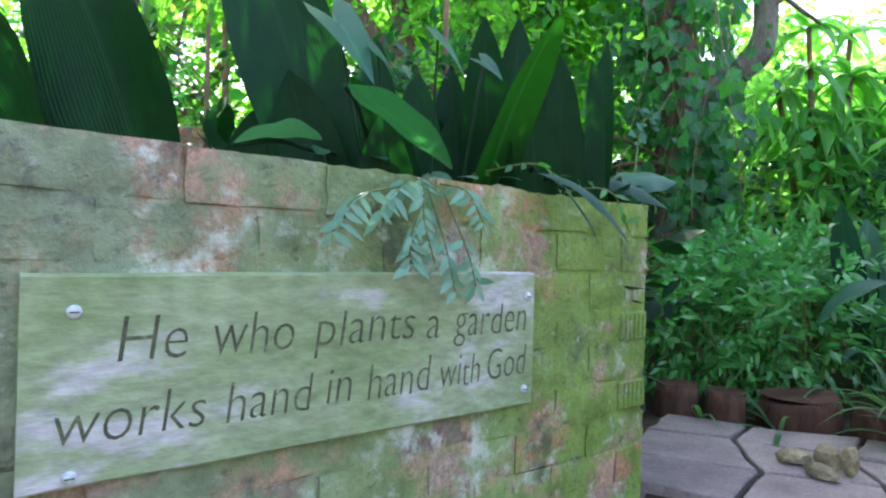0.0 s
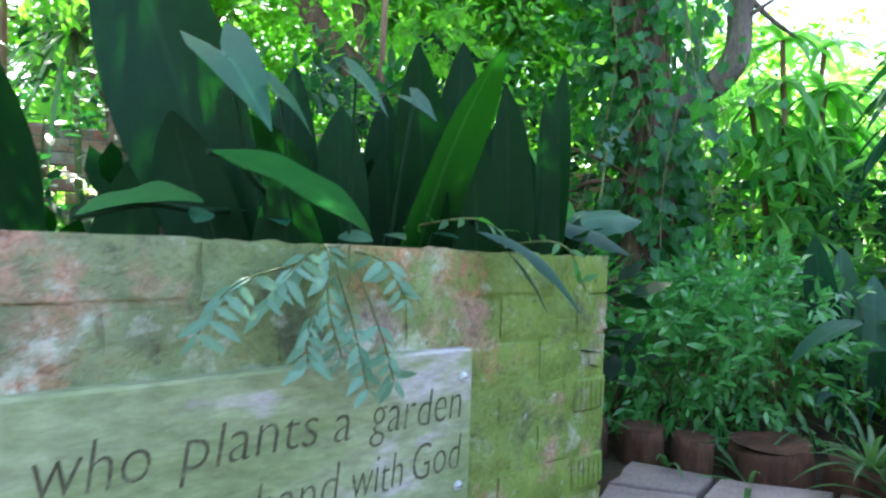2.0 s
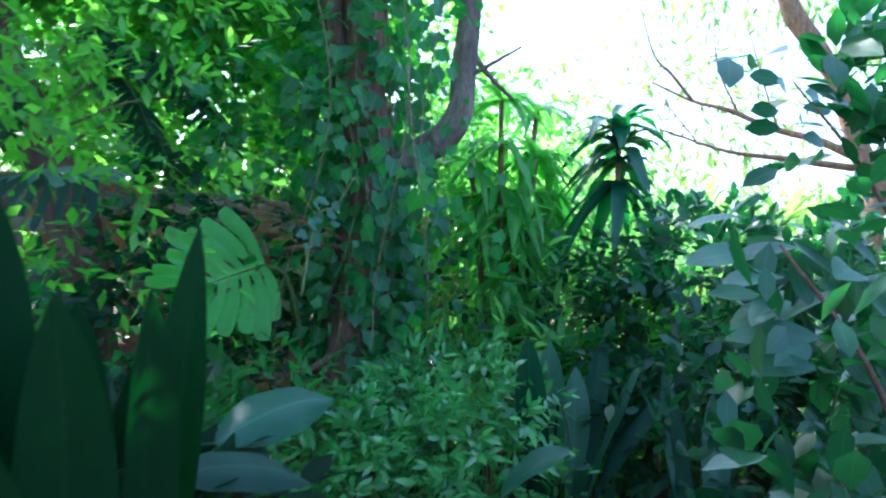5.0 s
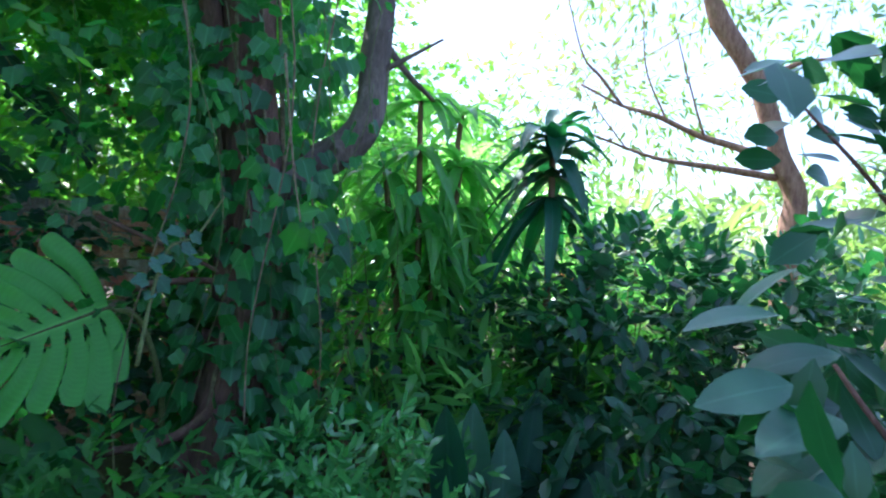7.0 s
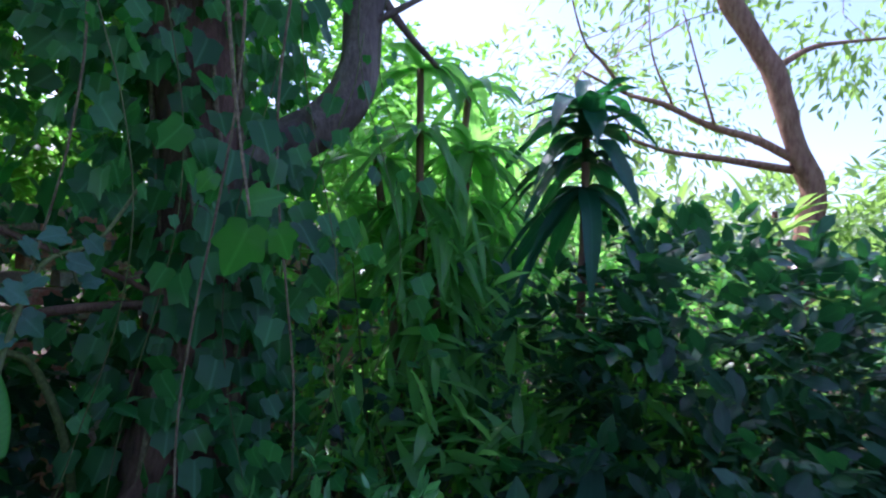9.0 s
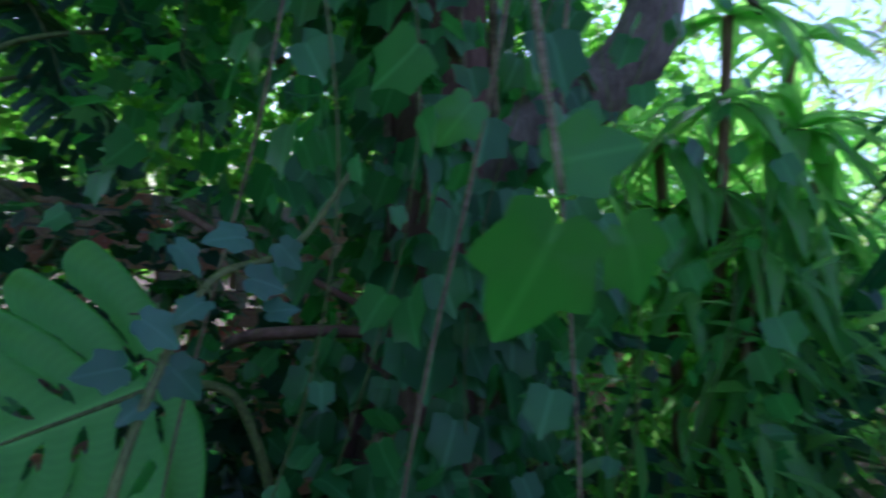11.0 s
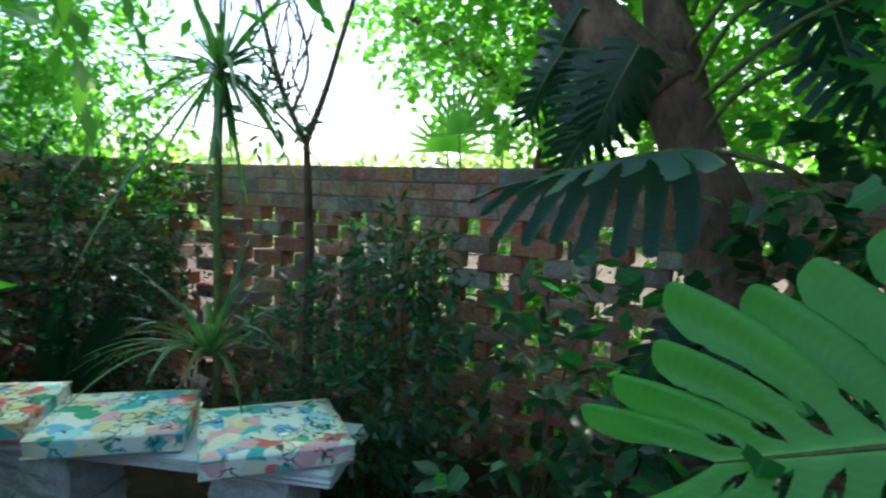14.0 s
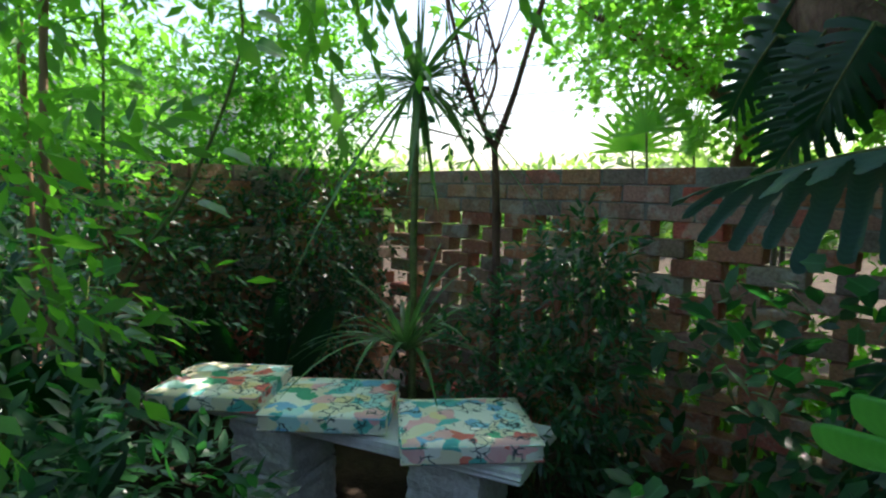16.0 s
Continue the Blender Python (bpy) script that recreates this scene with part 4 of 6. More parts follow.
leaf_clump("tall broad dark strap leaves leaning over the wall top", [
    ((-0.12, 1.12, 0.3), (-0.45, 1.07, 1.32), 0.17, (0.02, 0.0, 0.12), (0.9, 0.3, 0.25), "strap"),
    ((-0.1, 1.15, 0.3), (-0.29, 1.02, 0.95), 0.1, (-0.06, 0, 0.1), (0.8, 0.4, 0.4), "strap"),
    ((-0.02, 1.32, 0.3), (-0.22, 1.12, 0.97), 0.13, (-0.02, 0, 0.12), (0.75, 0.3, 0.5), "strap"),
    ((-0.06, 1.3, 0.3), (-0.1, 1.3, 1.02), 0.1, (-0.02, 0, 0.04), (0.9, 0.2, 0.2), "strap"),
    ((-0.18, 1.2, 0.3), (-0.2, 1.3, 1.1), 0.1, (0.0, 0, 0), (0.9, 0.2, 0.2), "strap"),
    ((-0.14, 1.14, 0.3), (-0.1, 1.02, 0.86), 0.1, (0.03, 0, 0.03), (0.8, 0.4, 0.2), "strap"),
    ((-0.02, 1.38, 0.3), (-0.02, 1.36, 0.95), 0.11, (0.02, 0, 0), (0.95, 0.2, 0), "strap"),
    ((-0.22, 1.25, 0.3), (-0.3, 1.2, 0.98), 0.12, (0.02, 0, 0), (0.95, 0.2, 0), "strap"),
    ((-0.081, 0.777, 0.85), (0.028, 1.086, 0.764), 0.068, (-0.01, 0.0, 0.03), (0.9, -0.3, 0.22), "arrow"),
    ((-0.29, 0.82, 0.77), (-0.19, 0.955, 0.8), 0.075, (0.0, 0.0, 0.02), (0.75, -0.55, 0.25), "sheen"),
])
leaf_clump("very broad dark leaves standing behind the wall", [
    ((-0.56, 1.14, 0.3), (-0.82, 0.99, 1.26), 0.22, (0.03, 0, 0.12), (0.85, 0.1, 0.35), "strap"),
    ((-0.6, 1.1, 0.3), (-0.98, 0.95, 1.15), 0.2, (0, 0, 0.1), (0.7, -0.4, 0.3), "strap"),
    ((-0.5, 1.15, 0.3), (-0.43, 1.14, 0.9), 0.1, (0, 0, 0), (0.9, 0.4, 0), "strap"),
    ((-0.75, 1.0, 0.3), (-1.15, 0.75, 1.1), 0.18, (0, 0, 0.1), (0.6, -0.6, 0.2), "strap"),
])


def arrow_plant():
    """Arrow-shaped leaves, each nodding on its own stalk."""
    t = thing("arrow_leaf_plant", "arrow-shaped veined green leaves nodding above the wall", "plant")
    foot = Vector((-0.13, 1.16, -0.03))
    for joint, tip, s in (((-0.177, 0.985, 1.025), (-0.047, 0.986, 0.907), 0.14), ((-0.013, 1.114, 1.03), (0.1, 1.15, 0.96), 0.095), ((-0.122, 1.058, 0.985), (-0.05, 1.14, 0.94), 0.1), ((0.066, 1.218, 1.015), (0.15, 1.2, 0.97), 0.065)):
        j, way = Vector(joint), (Vector(tip) - Vector(joint)).normalized()
        part("leaf_stalk", limb([foot, foot.lerp(j, 0.5) + Vector((0.02, 0.05, 0.05)), j], 0.005, 0.0025, 6), "strap", t)
        part("leaf", leaves("leaf", ARROW, [j - way * s * 0.28], [way], s, 0.18, up=(0.3, -0.45, 0.85)), "arrow", t)
    for at, way, s in (((-0.05, 1.16, 0.76), (0.9, -0.3, 0.0), 0.07), ((0.02, 1.22, 0.765), (0.7, -0.6, 0.0), 0.06), ((-0.14, 1.06, 0.79), (0.7, -0.6, -0.1), 0.075), ((-0.2, 0.98, 0.79), (0.3, -0.9, -0.2), 0.06), ((0.1, 1.26, 0.77), (0.9, -0.2, 0.0), 0.055)):
        part("leaf", leaves("leaf", lance(8, 0.6, 0.12, 0.15, 0.45), [at], [way], s, 0.2, up=(0.2, -0.4, 0.9)), "arrow", t)
        part("leaf_stalk", limb([foot, foot.lerp(Vector(at), 0.6) + Vector((0, 0.06, 0.02)), at], 0.003, 0.002, 5), "strap", t)


arrow_plant()
# Near-black filler leaves stand in for the shade low in the bed.
bush("bed_shrub", "near-black low foliage standing in for shade behind the wall", [((-0.1, 1.55, 0.5), (0.35, 0.22, 0.28)), ((-0.5, 1.3, 0.5), (0.35, 0.2, 0.28)), ((0.2, 1.85, 0.45), (0.28, 0.2, 0.25)), ((-0.1, 2.0, 0.45), (0.35, 0.25, 0.35)), ((-0.55, 1.75, 0.5), (0.35, 0.25, 0.35)), ((0.1, 1.68, 0.62), (0.32, 0.12, 0.24)), ((-0.25, 1.42, 0.62), (0.3, 0.12, 0.26))], "strap", OVAL, 0.1, 6, 0.15, 75)
for pts, r in (
    ([(-0.84, 1.14, 0), (-0.87, 1.16, 0.92), (-0.96, 1.25, 1.2), (-1.0, 1.3, 2.3)], 0.011),
    ([(-0.7, 1.06, 0), (-0.73, 1.08, 0.86), (-0.79, 1.18, 1.15), (-0.84, 1.25, 2.4)], 0.01),
    ([(-0.55, 1.4, 0), (-0.56, 1.41, 0.85), (-0.57, 1.41, 1.3), (-0.6, 1.4, 2.5)], 0.012),
    ([(-0.45, 1.42, 0), (-0.46, 1.42, 0.85), (-0.475, 1.42, 1.3), (-0.46, 1.45, 2.5)], 0.011),
    ([(-0.62, 1.6, 0), (-0.62, 1.6, 0.89), (-0.63, 1.6, 1.3), (-0.6, 1.62, 2.4)], 0.013),
    ([(-0.88, 1.77, 0), (-0.88, 1.77, 0.97), (-0.89, 1.77, 1.4), (-0.95, 1.8, 2.5)], 0.012),
    ([(-0.07, 1.54, 0), (-0.07, 1.54, 0.82), (-0.085, 1.55, 1.34), (-0.05, 1.6, 2.4)], 0.009),
    ([(-0.82, 1.57, 0), (-0.82, 1.57, 1.1), (-0.85, 1.6, 2.3)], 0.008),
    ([(-1.2, 1.6, 0), (-1.2, 1.62, 1.0), (-1.22, 1.6, 2.3)], 0.012),
):
    cane(pts, r)
bush("bed_shrub", "leafy green shrub standing in the bed behind the wall", [((-0.20, 1.62, 1.00), (0.16, 0.12, 0.22)), ((-0.30, 1.55, 0.95), (0.16, 0.12, 0.22))], "dark", LANCE, 0.055, 8, 0.12, 90, stems=False, keep=path_clear(0.5))
# Lumps at z 2.2, 2.55, 2.7: out of view, added to shade the bed.
bush("bamboo_leaf_shrub", "airy tall shrub with fine bright leaves over brown canes", [((-1.4, 1.3, 2.7), (1.0, 0.8, 0.45)), ((-0.6, 1.75, 1.95), (0.65, 0.5, 0.4)), ((-1.2, 1.6, 1.8), (0.5, 0.4, 0.35)), ((-1.0, 2.1, 2.55), (0.6, 0.45, 0.25)), ((-0.2, 2.3, 2.5), (0.5, 0.4, 0.25)), ((-0.7, 1.7, 2.2), (0.5, 0.4, 0.2)), ((-0.05, 2.35, 1.85), (0.4, 0.25, 0.27)), ((-0.5, 2.35, 2.1), (0.4, 0.25, 0.2)), ((-0.85, 1.6, 1.6), (0.42, 0.2, 0.2)), ((-0.2, 1.9, 1.28), (0.3, 0.14, 0.28)), ((-0.55, 1.72, 1.25), (0.3, 0.14, 0.26)), ((0.1, 2.02, 1.3), (0.24, 0.12, 0.26))],
     "canopy", TINY, 0.042, 12, 0.22, 62, stems=False)


def sprig():
    t = thing("leaf_sprig", "pale grey-green leaf sprig hanging over the sign", "plant")
    t.matrix_world = WALL
    stems = [[(-0.72, 0.1, 0.74), (-0.74, -0.02, 0.735), (-0.76, -0.06, 0.66), (-0.74, -0.07, 0.58)], [(-0.72, 0.05, 0.74), (-0.8, -0.05, 0.72), (-0.86, -0.07, 0.67)], [(-0.7, 0.05, 0.74), (-0.66, -0.05, 0.72), (-0.62, -0.06, 0.66)],
             [(-0.74, -0.04, 0.72), (-0.72, -0.07, 0.62), (-0.7, -0.08, 0.53)], [(-0.75, -0.05, 0.7), (-0.8, -0.08, 0.63), (-0.8, -0.08, 0.58)], [(-0.78, -0.04, 0.72), (-0.9, -0.07, 0.69), (-0.95, -0.08, 0.63)], [(-0.7, -0.04, 0.71), (-0.68, -0.09, 0.6), (-0.66, -0.09, 0.54)]]
    P, D = [], []
    for s in stems:
        part("stem", limb(s, 0.0022, 0.001, 5), "stem", t)
        line = bend(s, 4)
        for i, p in enumerate(line[3:]):
            for sg in (-1, 1):
                P.append(p)
                D.append(Vector((sg * random.uniform(0.4, 1.0), -0.3, random.uniform(-1.1, -0.2))))
    for p, d in zip(P, D):
        part("leaflet", leaves("leaflet", LANCE, [p], [d], 0.043 * random.uniform(0.7, 1.25), 0.4, up=(0.2, -1, 0.4)), "pale", t)


sprig()
for a, b, c in (((-0.3, 0.12, 0.74), (-0.2, -0.02, 0.76), (-0.13, -0.04, 0.66)), ((-0.5, 0.12, 0.78), (-0.42, 0.0, 0.8), (-0.3, 0.02, 0.76))):
    t = thing("trailing_vine", "thin green vine trailing over the wall top", "vine", "vines on the wall top")
    t.matrix_world = WALL
    part("stem", limb([a, b, c], 0.003, 0.0015, 5), "stem", t)
    line = bend([a, b, c], 5)
    part("leaves", leaves("leaves", LANCE, np.array(line), 0.7 * np.array([(random.uniform(-1, 1), -0.4, random.uniform(-0.8, 0.4)) for p in line]), 0.042, 0.5, up=(0, -0.6, 0.8)), "fern", t)

# ---- ivy tree and the planting round it ----
ivy_tree = tree("ivy_tree", "old reddish tree trunk wrapped in ivy with a bare forked limb",
     [(0.8, 3.5, -0.05), (0.84, 3.5, 0.6), (0.88, 3.54, 1.1), (0.86, 3.6, 1.6), (0.8, 3.68, 2.2), (0.74, 3.9, 3.4), (0.74, 4.1, 4.4)],
     [([(0.8, 3.9, 3.3), (0.2, 3.6, 3.9), (-0.4, 3.2, 4.3)], 0.07, 0.03),
      ([(0.8, 4.0, 3.8), (1.0, 3.0, 4.3), (1.0, 2.0, 4.5)], 0.07, 0.03),
      ([(0.83, 3.6, 1.5), (0.72, 3.6, 1.9), (0.62, 3.65, 2.4), (0.5, 3.8, 3.2)], 0.05, 0.035)],
     # Lump at z 3.5: unseen leaf roof added to shade left of the trunk.
     [((0.4, 4.7, 4.2), (1.7, 1.0, 0.8)), ((0.0, 3.35, 3.5), (1.2, 0.75, 0.55)), ((0.0, 4.4, 3.0), (1.0, 0.8, 0.7)), ((0.5, 4.7, 2.9), (0.7, 0.6, 0.7))],
     "canopy", MAPLE, 0.12, 6, 0.35, 45, r=0.15)
for pts, a, b in (([(0.9, 3.57, 1.4), (1.08, 3.59, 1.57), (1.24, 3.6, 1.7), (1.31, 3.62, 1.84), (1.34, 3.66, 2.1), (1.4, 3.75, 2.7), (1.65, 3.9, 3.6)], 0.08, 0.05),
                  ([(1.34, 3.68, 2.2), (1.5, 3.75, 2.08), (1.7, 3.85, 1.98)], 0.02, 0.01), ([(1.33, 3.64, 2.0), (1.45, 3.6, 2.08), (1.62, 3.6, 2.2)], 0.014, 0.006)):
    part("limb", limb(pts, a, b, 12, 0.3), "bark_pale", ivy_tree, "bare grey limb")
for i in range(9):
    a = i / 9 * 2 * math.pi
    part("root", limb([(0.83 + 0.1 * math.cos(a), 3.52 + 0.1 * math.sin(a), 0.75 + 0.2 * math.sin(a * 3)), (0.82 + 0.17 * math.cos(a), 3.5 + 0.17 * math.sin(a), 0.4), (0.78 + 0.32 * math.cos(a + 0.2), 3.5 + 0.3 * math.sin(a + 0.2), -0.04)], 0.022, 0.04, 7, 0.3), "bark", ivy_tree)


for pts, a in (([(0.35, 3.5, 1.32), (0.5, 3.42, 1.26), (0.71, 3.45, 1.17), (0.95, 3.55, 1.02)], 0.009), ([(0.45, 3.55, 1.05), (0.55, 3.42, 1.1), (0.78, 3.45, 1.11), (0.95, 3.5, 1.05)], 0.013), ([(0.95, 3.5, 0.9), (0.7, 3.4, 0.6), (0.4, 3.45, 0.5)], 0.02)):
    part("limb", limb(pts, a, a * 0.7, 8, 0.4), "bark", ivy_tree)


def ivy_cover():
    t = thing("ivy_cover", "dense dark ivy climbing the old tree trunk", "ivy")
    for i in range(7):
        a = -2.6 + i * 0.75
        part("stem", limb([(0.8 + 0.17 * math.cos(a), 3.5 + 0.17 * math.sin(a), 0.0), (0.88 + 0.14 * math.cos(a + 0.3), 3.54 + 0.14 * math.sin(a + 0.3), 1.0), (0.84 + 0.13 * math.cos(a - 0.2), 3.63 + 0.13 * math.sin(a - 0.2), 1.8), (0.76 + 0.12 * math.cos(a), 3.82 + 0.12 * math.sin(a), 3.0)], 0.012, 0.006, 6, 0.3), "vine", t)
    P, D = [], []
    line = bend([(0.8, 3.5, 0.0), (0.84, 3.5, 0.6), (0.88, 3.54, 1.1), (0.86, 3.6, 1.6), (0.8, 3.68, 2.2), (0.74, 3.9, 3.4)], 30)
    for i in range(1700):
        k = random.randrange(len(line))
        a = random.uniform(0, 2 * math.pi)
        out = Vector((math.cos(a), math.sin(a), 0))
        bare = noise.noise(Vector((a * 0.9, line[k].z * 1.3, 4.0))) < -0.05 and out.y < 0.3
        if bare:
            continue
        P.append(line[k] + out * random.uniform(0.13, 0.36 if line[k].z > 1.2 else 0.27))
        D.append(out * 0.5 + Vector((random.uniform(-0.4, 0.4), random.uniform(-0.4, 0.4), -0.8)))
    part("leaves", leaves("leaves", IVY, np.array(P), np.array(D), 0.085 * rng.uniform(0.5, 1.35, len(P)), 0.6, up=(0, -0.6, 0.8)), "ivy", t)


ivy_cover()
for x, y, z0, z1, s, dry in ((0.86, 2.9, 2.4, 0.75, 0.06, True), (0.66, 2.95, 2.3, 0.75, 0.055, False), (0.55, 3.1, 2.4, 0.5, 0.06, True), (1.02, 3.0, 2.4, 0.8, 0.06, True), (1.12, 3.2, 2.4, 0.6, 0.065, False), (0.2, 3.75, 2.4, 0.7, 0.06, False),
                             (1.3, 3.3, 2.3, 0.8, 0.06, False), (0.75, 3.2, 2.4, 0.7, 0.065, False), (1.42, 3.45, 2.2, 0.9, 0.055, False), (0.98, 3.25, 2.2, 0.5, 0.06, False), (1.2, 3.4, 1.9, 0.6, 0.06, False)):
    sway, ph = random.uniform(0.03, 0.09), random.uniform(0, 6)
    ivy_strand([(x + sway * math.sin(ph + k * 0.8), y + sway * 0.6 * math.cos(ph + k * 1.1), z0 + (z1 - z0) * k / 8) for k in range(9)], s, 0.095, "trailing ivy vine hanging in front of the old tree", "vine" if dry else "stem", r=0.0034 if dry else 0.0018, side=0.1)


def ivy_stem():
    t = thing("ivy_vine", "arching ivy stem with blue-green leaves beside the monstera", "vine", "hanging ivy vines")
    stem = [(0.55, 2.78, 0.95), (0.57, 2.85, 1.12), (0.6, 2.93, 1.24), (0.67, 3.01, 1.28), (0.74, 3.05, 1.4)]
    part("stem", limb(stem, 0.0055, 0.0035, 7, 0.2), "stem", t)
    line = bend(stem, 8)
    for at, way, size in (((0.57, 2.879, 1.284), (0.76, 0.18, -0.62), 0.047),
                          ((0.606, 2.916, 1.223), (-0.53, -0.78, -0.35), 0.047),
                          ((0.625, 2.944, 1.246), (0.91, 0.39, -0.16), 0.055),
                          ((0.553, 2.846, 1.211), (0.82, 0.28, -0.5), 0.054),
                          ((0.56, 2.847, 1.161), (-0.62, -0.79, -0.03), 0.051),
                          ((0.575, 2.869, 1.167), (0.67, 0.17, -0.72), 0.058),
                          ((0.575, 2.862, 1.127), (-0.48, -0.83, -0.28), 0.040),
                          ((0.634, 2.962, 1.289), (-0.64, -0.77, 0.03), 0.056),
                          ((0.652, 2.983, 1.291), (0.71, 0.14, -0.69), 0.047),
                          ((0.646, 2.964, 1.202), (0.89, 0.36, 0.27), 0.046)):
        near = min(line, key=lambda q: (q - Vector(at)).length)
        part("leaf_stalk", limb([near, (near + Vector(at)) / 2 + Vector((0, 0, 0.008)), at], 0.0016, 0.0012, 5), "stem", t)
        part("leaf", leaves("leaf", FINE_IVY, [at], [way], size, 0.25, up=(0.1, -0.8, 0.5)), "sheen", t)


ivy_stem()


def big_ivy_leaf():
    t = thing("ivy_shoot", "large pale green ivy leaf hanging close to the path", "ivy")
    part("stem", limb([(0.84, 2.66, 1.75), (0.87, 2.63, 1.5), (0.892, 2.575, 1.335)], 0.0035, 0.002, 6), "vine", t)
    for at, to, s in (((0.896, 2.57, 1.335), (-0.3, 0.0, -0.8), 0.085), ((0.925, 2.585, 1.33), (0.45, 0.15, -0.75), 0.06), ((0.88, 2.6, 1.35), (0.6, -0.2, 0.2), 0.06), ((0.85, 2.64, 1.4), (-0.5, -0.1, -0.7), 0.04)):
        part("leaf", leaves("leaf", BIG_IVY, [at], [to], s, 0.05, up=(0.15, -1, 0.25)), "fresh", t)


big_ivy_leaf()
bush("creeping_ivy", "shaded mass of ivy and dark creeper under the old tree", [((0.5, 3.5, 0.5), (0.7, 0.5, 0.5)), ((1.3, 3.6, 0.5), (0.6, 0.5, 0.45)), ((-0.1, 3.6, 0.6), (0.5, 0.45, 0.5)), ((0.3, 3.9, 1.3), (0.6, 0.35, 0.5)), ((0.5, 3.35, 1.9), (0.4, 0.22, 0.5)), ((0.85, 3.35, 2.25), (0.35, 0.22, 0.35)), ((0.2, 3.9, 2.2), (0.6, 0.35, 0.35))],
     "ivy", IVY, 0.065, 4, 0.2, 26, "ivy", stems=False)
# Dark leaf mass added in place of the deep shade beside the trunk.
bush("creeping_ivy", "dark creeper standing in for shade, hiding the screen by the trunk", [((0.15, 3.75, 0.85), (0.4, 0.25, 0.45)), ((0.55, 3.8, 0.95), (0.35, 0.2, 0.4)), ((-0.05, 3.95, 1.2), (0.3, 0.2, 0.25)), ((1.2, 3.75, 0.8), (0.25, 0.2, 0.5))], "deep", IVY, 0.065, 5, 0.2, 60, "ivy", stems=False)
bush("shade_foliage", "dark hanging foliage high behind the old trunk", [((0.1, 4.1, 2.4), (1.0, 0.3, 0.55)), ((0.55, 4.0, 1.9), (0.35, 0.25, 0.3)), ((-0.4, 4.35, 2.4), (0.45, 0.3, 0.5)), ((0.35, 3.75, 1.75), (0.3, 0.2, 0.2)), ((-0.1, 4.3, 1.75), (0.35, 0.2, 0.3))], "fern", MAPLE, 0.075, 7, 0.2, 15, stems=False)
bush("fern_shrub", "fresh green leafy shrub growing by the trunk foot", [((0.42, 2.95, 0.35), (0.35, 0.3, 0.35)), ((0.55, 2.75, 0.45), (0.2, 0.2, 0.25))], "fern", LANCE, 0.07, 6, 0.15, 60)
bush("glossy_shrub", "dense low shrub with glossy pointed green leaves behind log edging", [((0.95, 2.72, 0.35), (0.35, 0.24, 0.33)), ((1.24, 2.75, 0.36), (0.3, 0.26, 0.33)), ((1.15, 2.95, 0.45), (0.4, 0.3, 0.33)), ((0.72, 2.75, 0.3), (0.2, 0.2, 0.28))],
     "shrub", LANCE, 0.062, 8, 0.13, 120, droop=0.3, lift=0.5, tilt=0.7)
leaf_clump("clump of folded blue-green strap leaves beside the shrub", [
    ((1.58, 2.85, 0.0), (1.37, 2.72, 0.84), 0.12, (-0.04, 0, 0.08), (0.75, -0.4, 0.1), "dull"),
    ((1.62, 2.88, 0.0), (1.55, 2.9, 0.79), 0.13, (-0.05, -0.02, 0.08), (0.9, -0.2, 0.15), "sheen"),
    ((1.66, 2.86, 0.0), (1.7, 2.95, 0.68), 0.12, (0.02, 0, 0.06), (0.85, -0.3, 0.2), "sheen"),
    ((1.7, 2.82, 0.0), (2.05, 2.75, 0.62), 0.12, (-0.06, 0, 0.25), (0.1, 0.8, 0.5), "dull"),
    ((1.68, 2.8, 0.0), (1.95, 2.85, 0.74), 0.11, (-0.05, 0, 0.18), (0.4, 0.7, 0.4), "sheen"),
    ((1.398, 2.392, 0.53), (1.2, 2.47, 0.35), 0.085, (-0.03, -0.02, 0.05), (0.3, 0.55, 0.6), "sheen"),
    ((1.45, 2.6, 0.1), (1.27, 2.42, 0.22), 0.07, (-0.02, 0, 0.2), (0.6, -0.6, 0.2), "dull"),
    ((1.74, 2.9, 0.0), (1.85, 3.0, 0.8), 0.1, (0, 0, 0.06), (0.8, -0.4, 0), "dull"),
    ((1.6, 2.75, 0.0), (1.5, 2.5, 0.42), 0.09, (0, 0, 0.25), (0.8, 0.3, 0.2), "dull"),
])
leaf_clump("second clump of tall strap leaves in shade", [
    ((1.95, 2.45, 0.0), (1.85, 2.5, 0.62), 0.1, (-0.03, 0, 0.05), (0.9, 0.3, 0.1), "dull"),
    ((2.0, 2.42, 0.0), (2.1, 2.6, 0.66), 0.1, (0.02, 0, 0.05), (0.8, -0.5, 0.1), "sheen"),
    ((1.98, 2.4, 0.0), (1.8, 2.25, 0.45), 0.09, (0, 0, 0.25), (0.5, -0.8, 0.2), "dull"),
    ((2.02, 2.4, 0.0), (2.3, 2.35, 0.5), 0.09, (0, 0, 0.2), (0.3, 0.9, 0), "dull"),
    ((1.96, 2.48, 0.0), (1.98, 2.75, 0.7), 0.09, (0, 0, 0.05), (0.9, -0.2, 0), "sheen"),
])


def tuft(label, at, n, length, width, seed, mat="grass", group="arching grass tufts"):
    t = thing("grass_tuft", label, "plant", group)
    for me in rosette(at, n, length, width, 0.75, 0.55, seed, 0.3, 8):
        part("blade", me, mat, t)


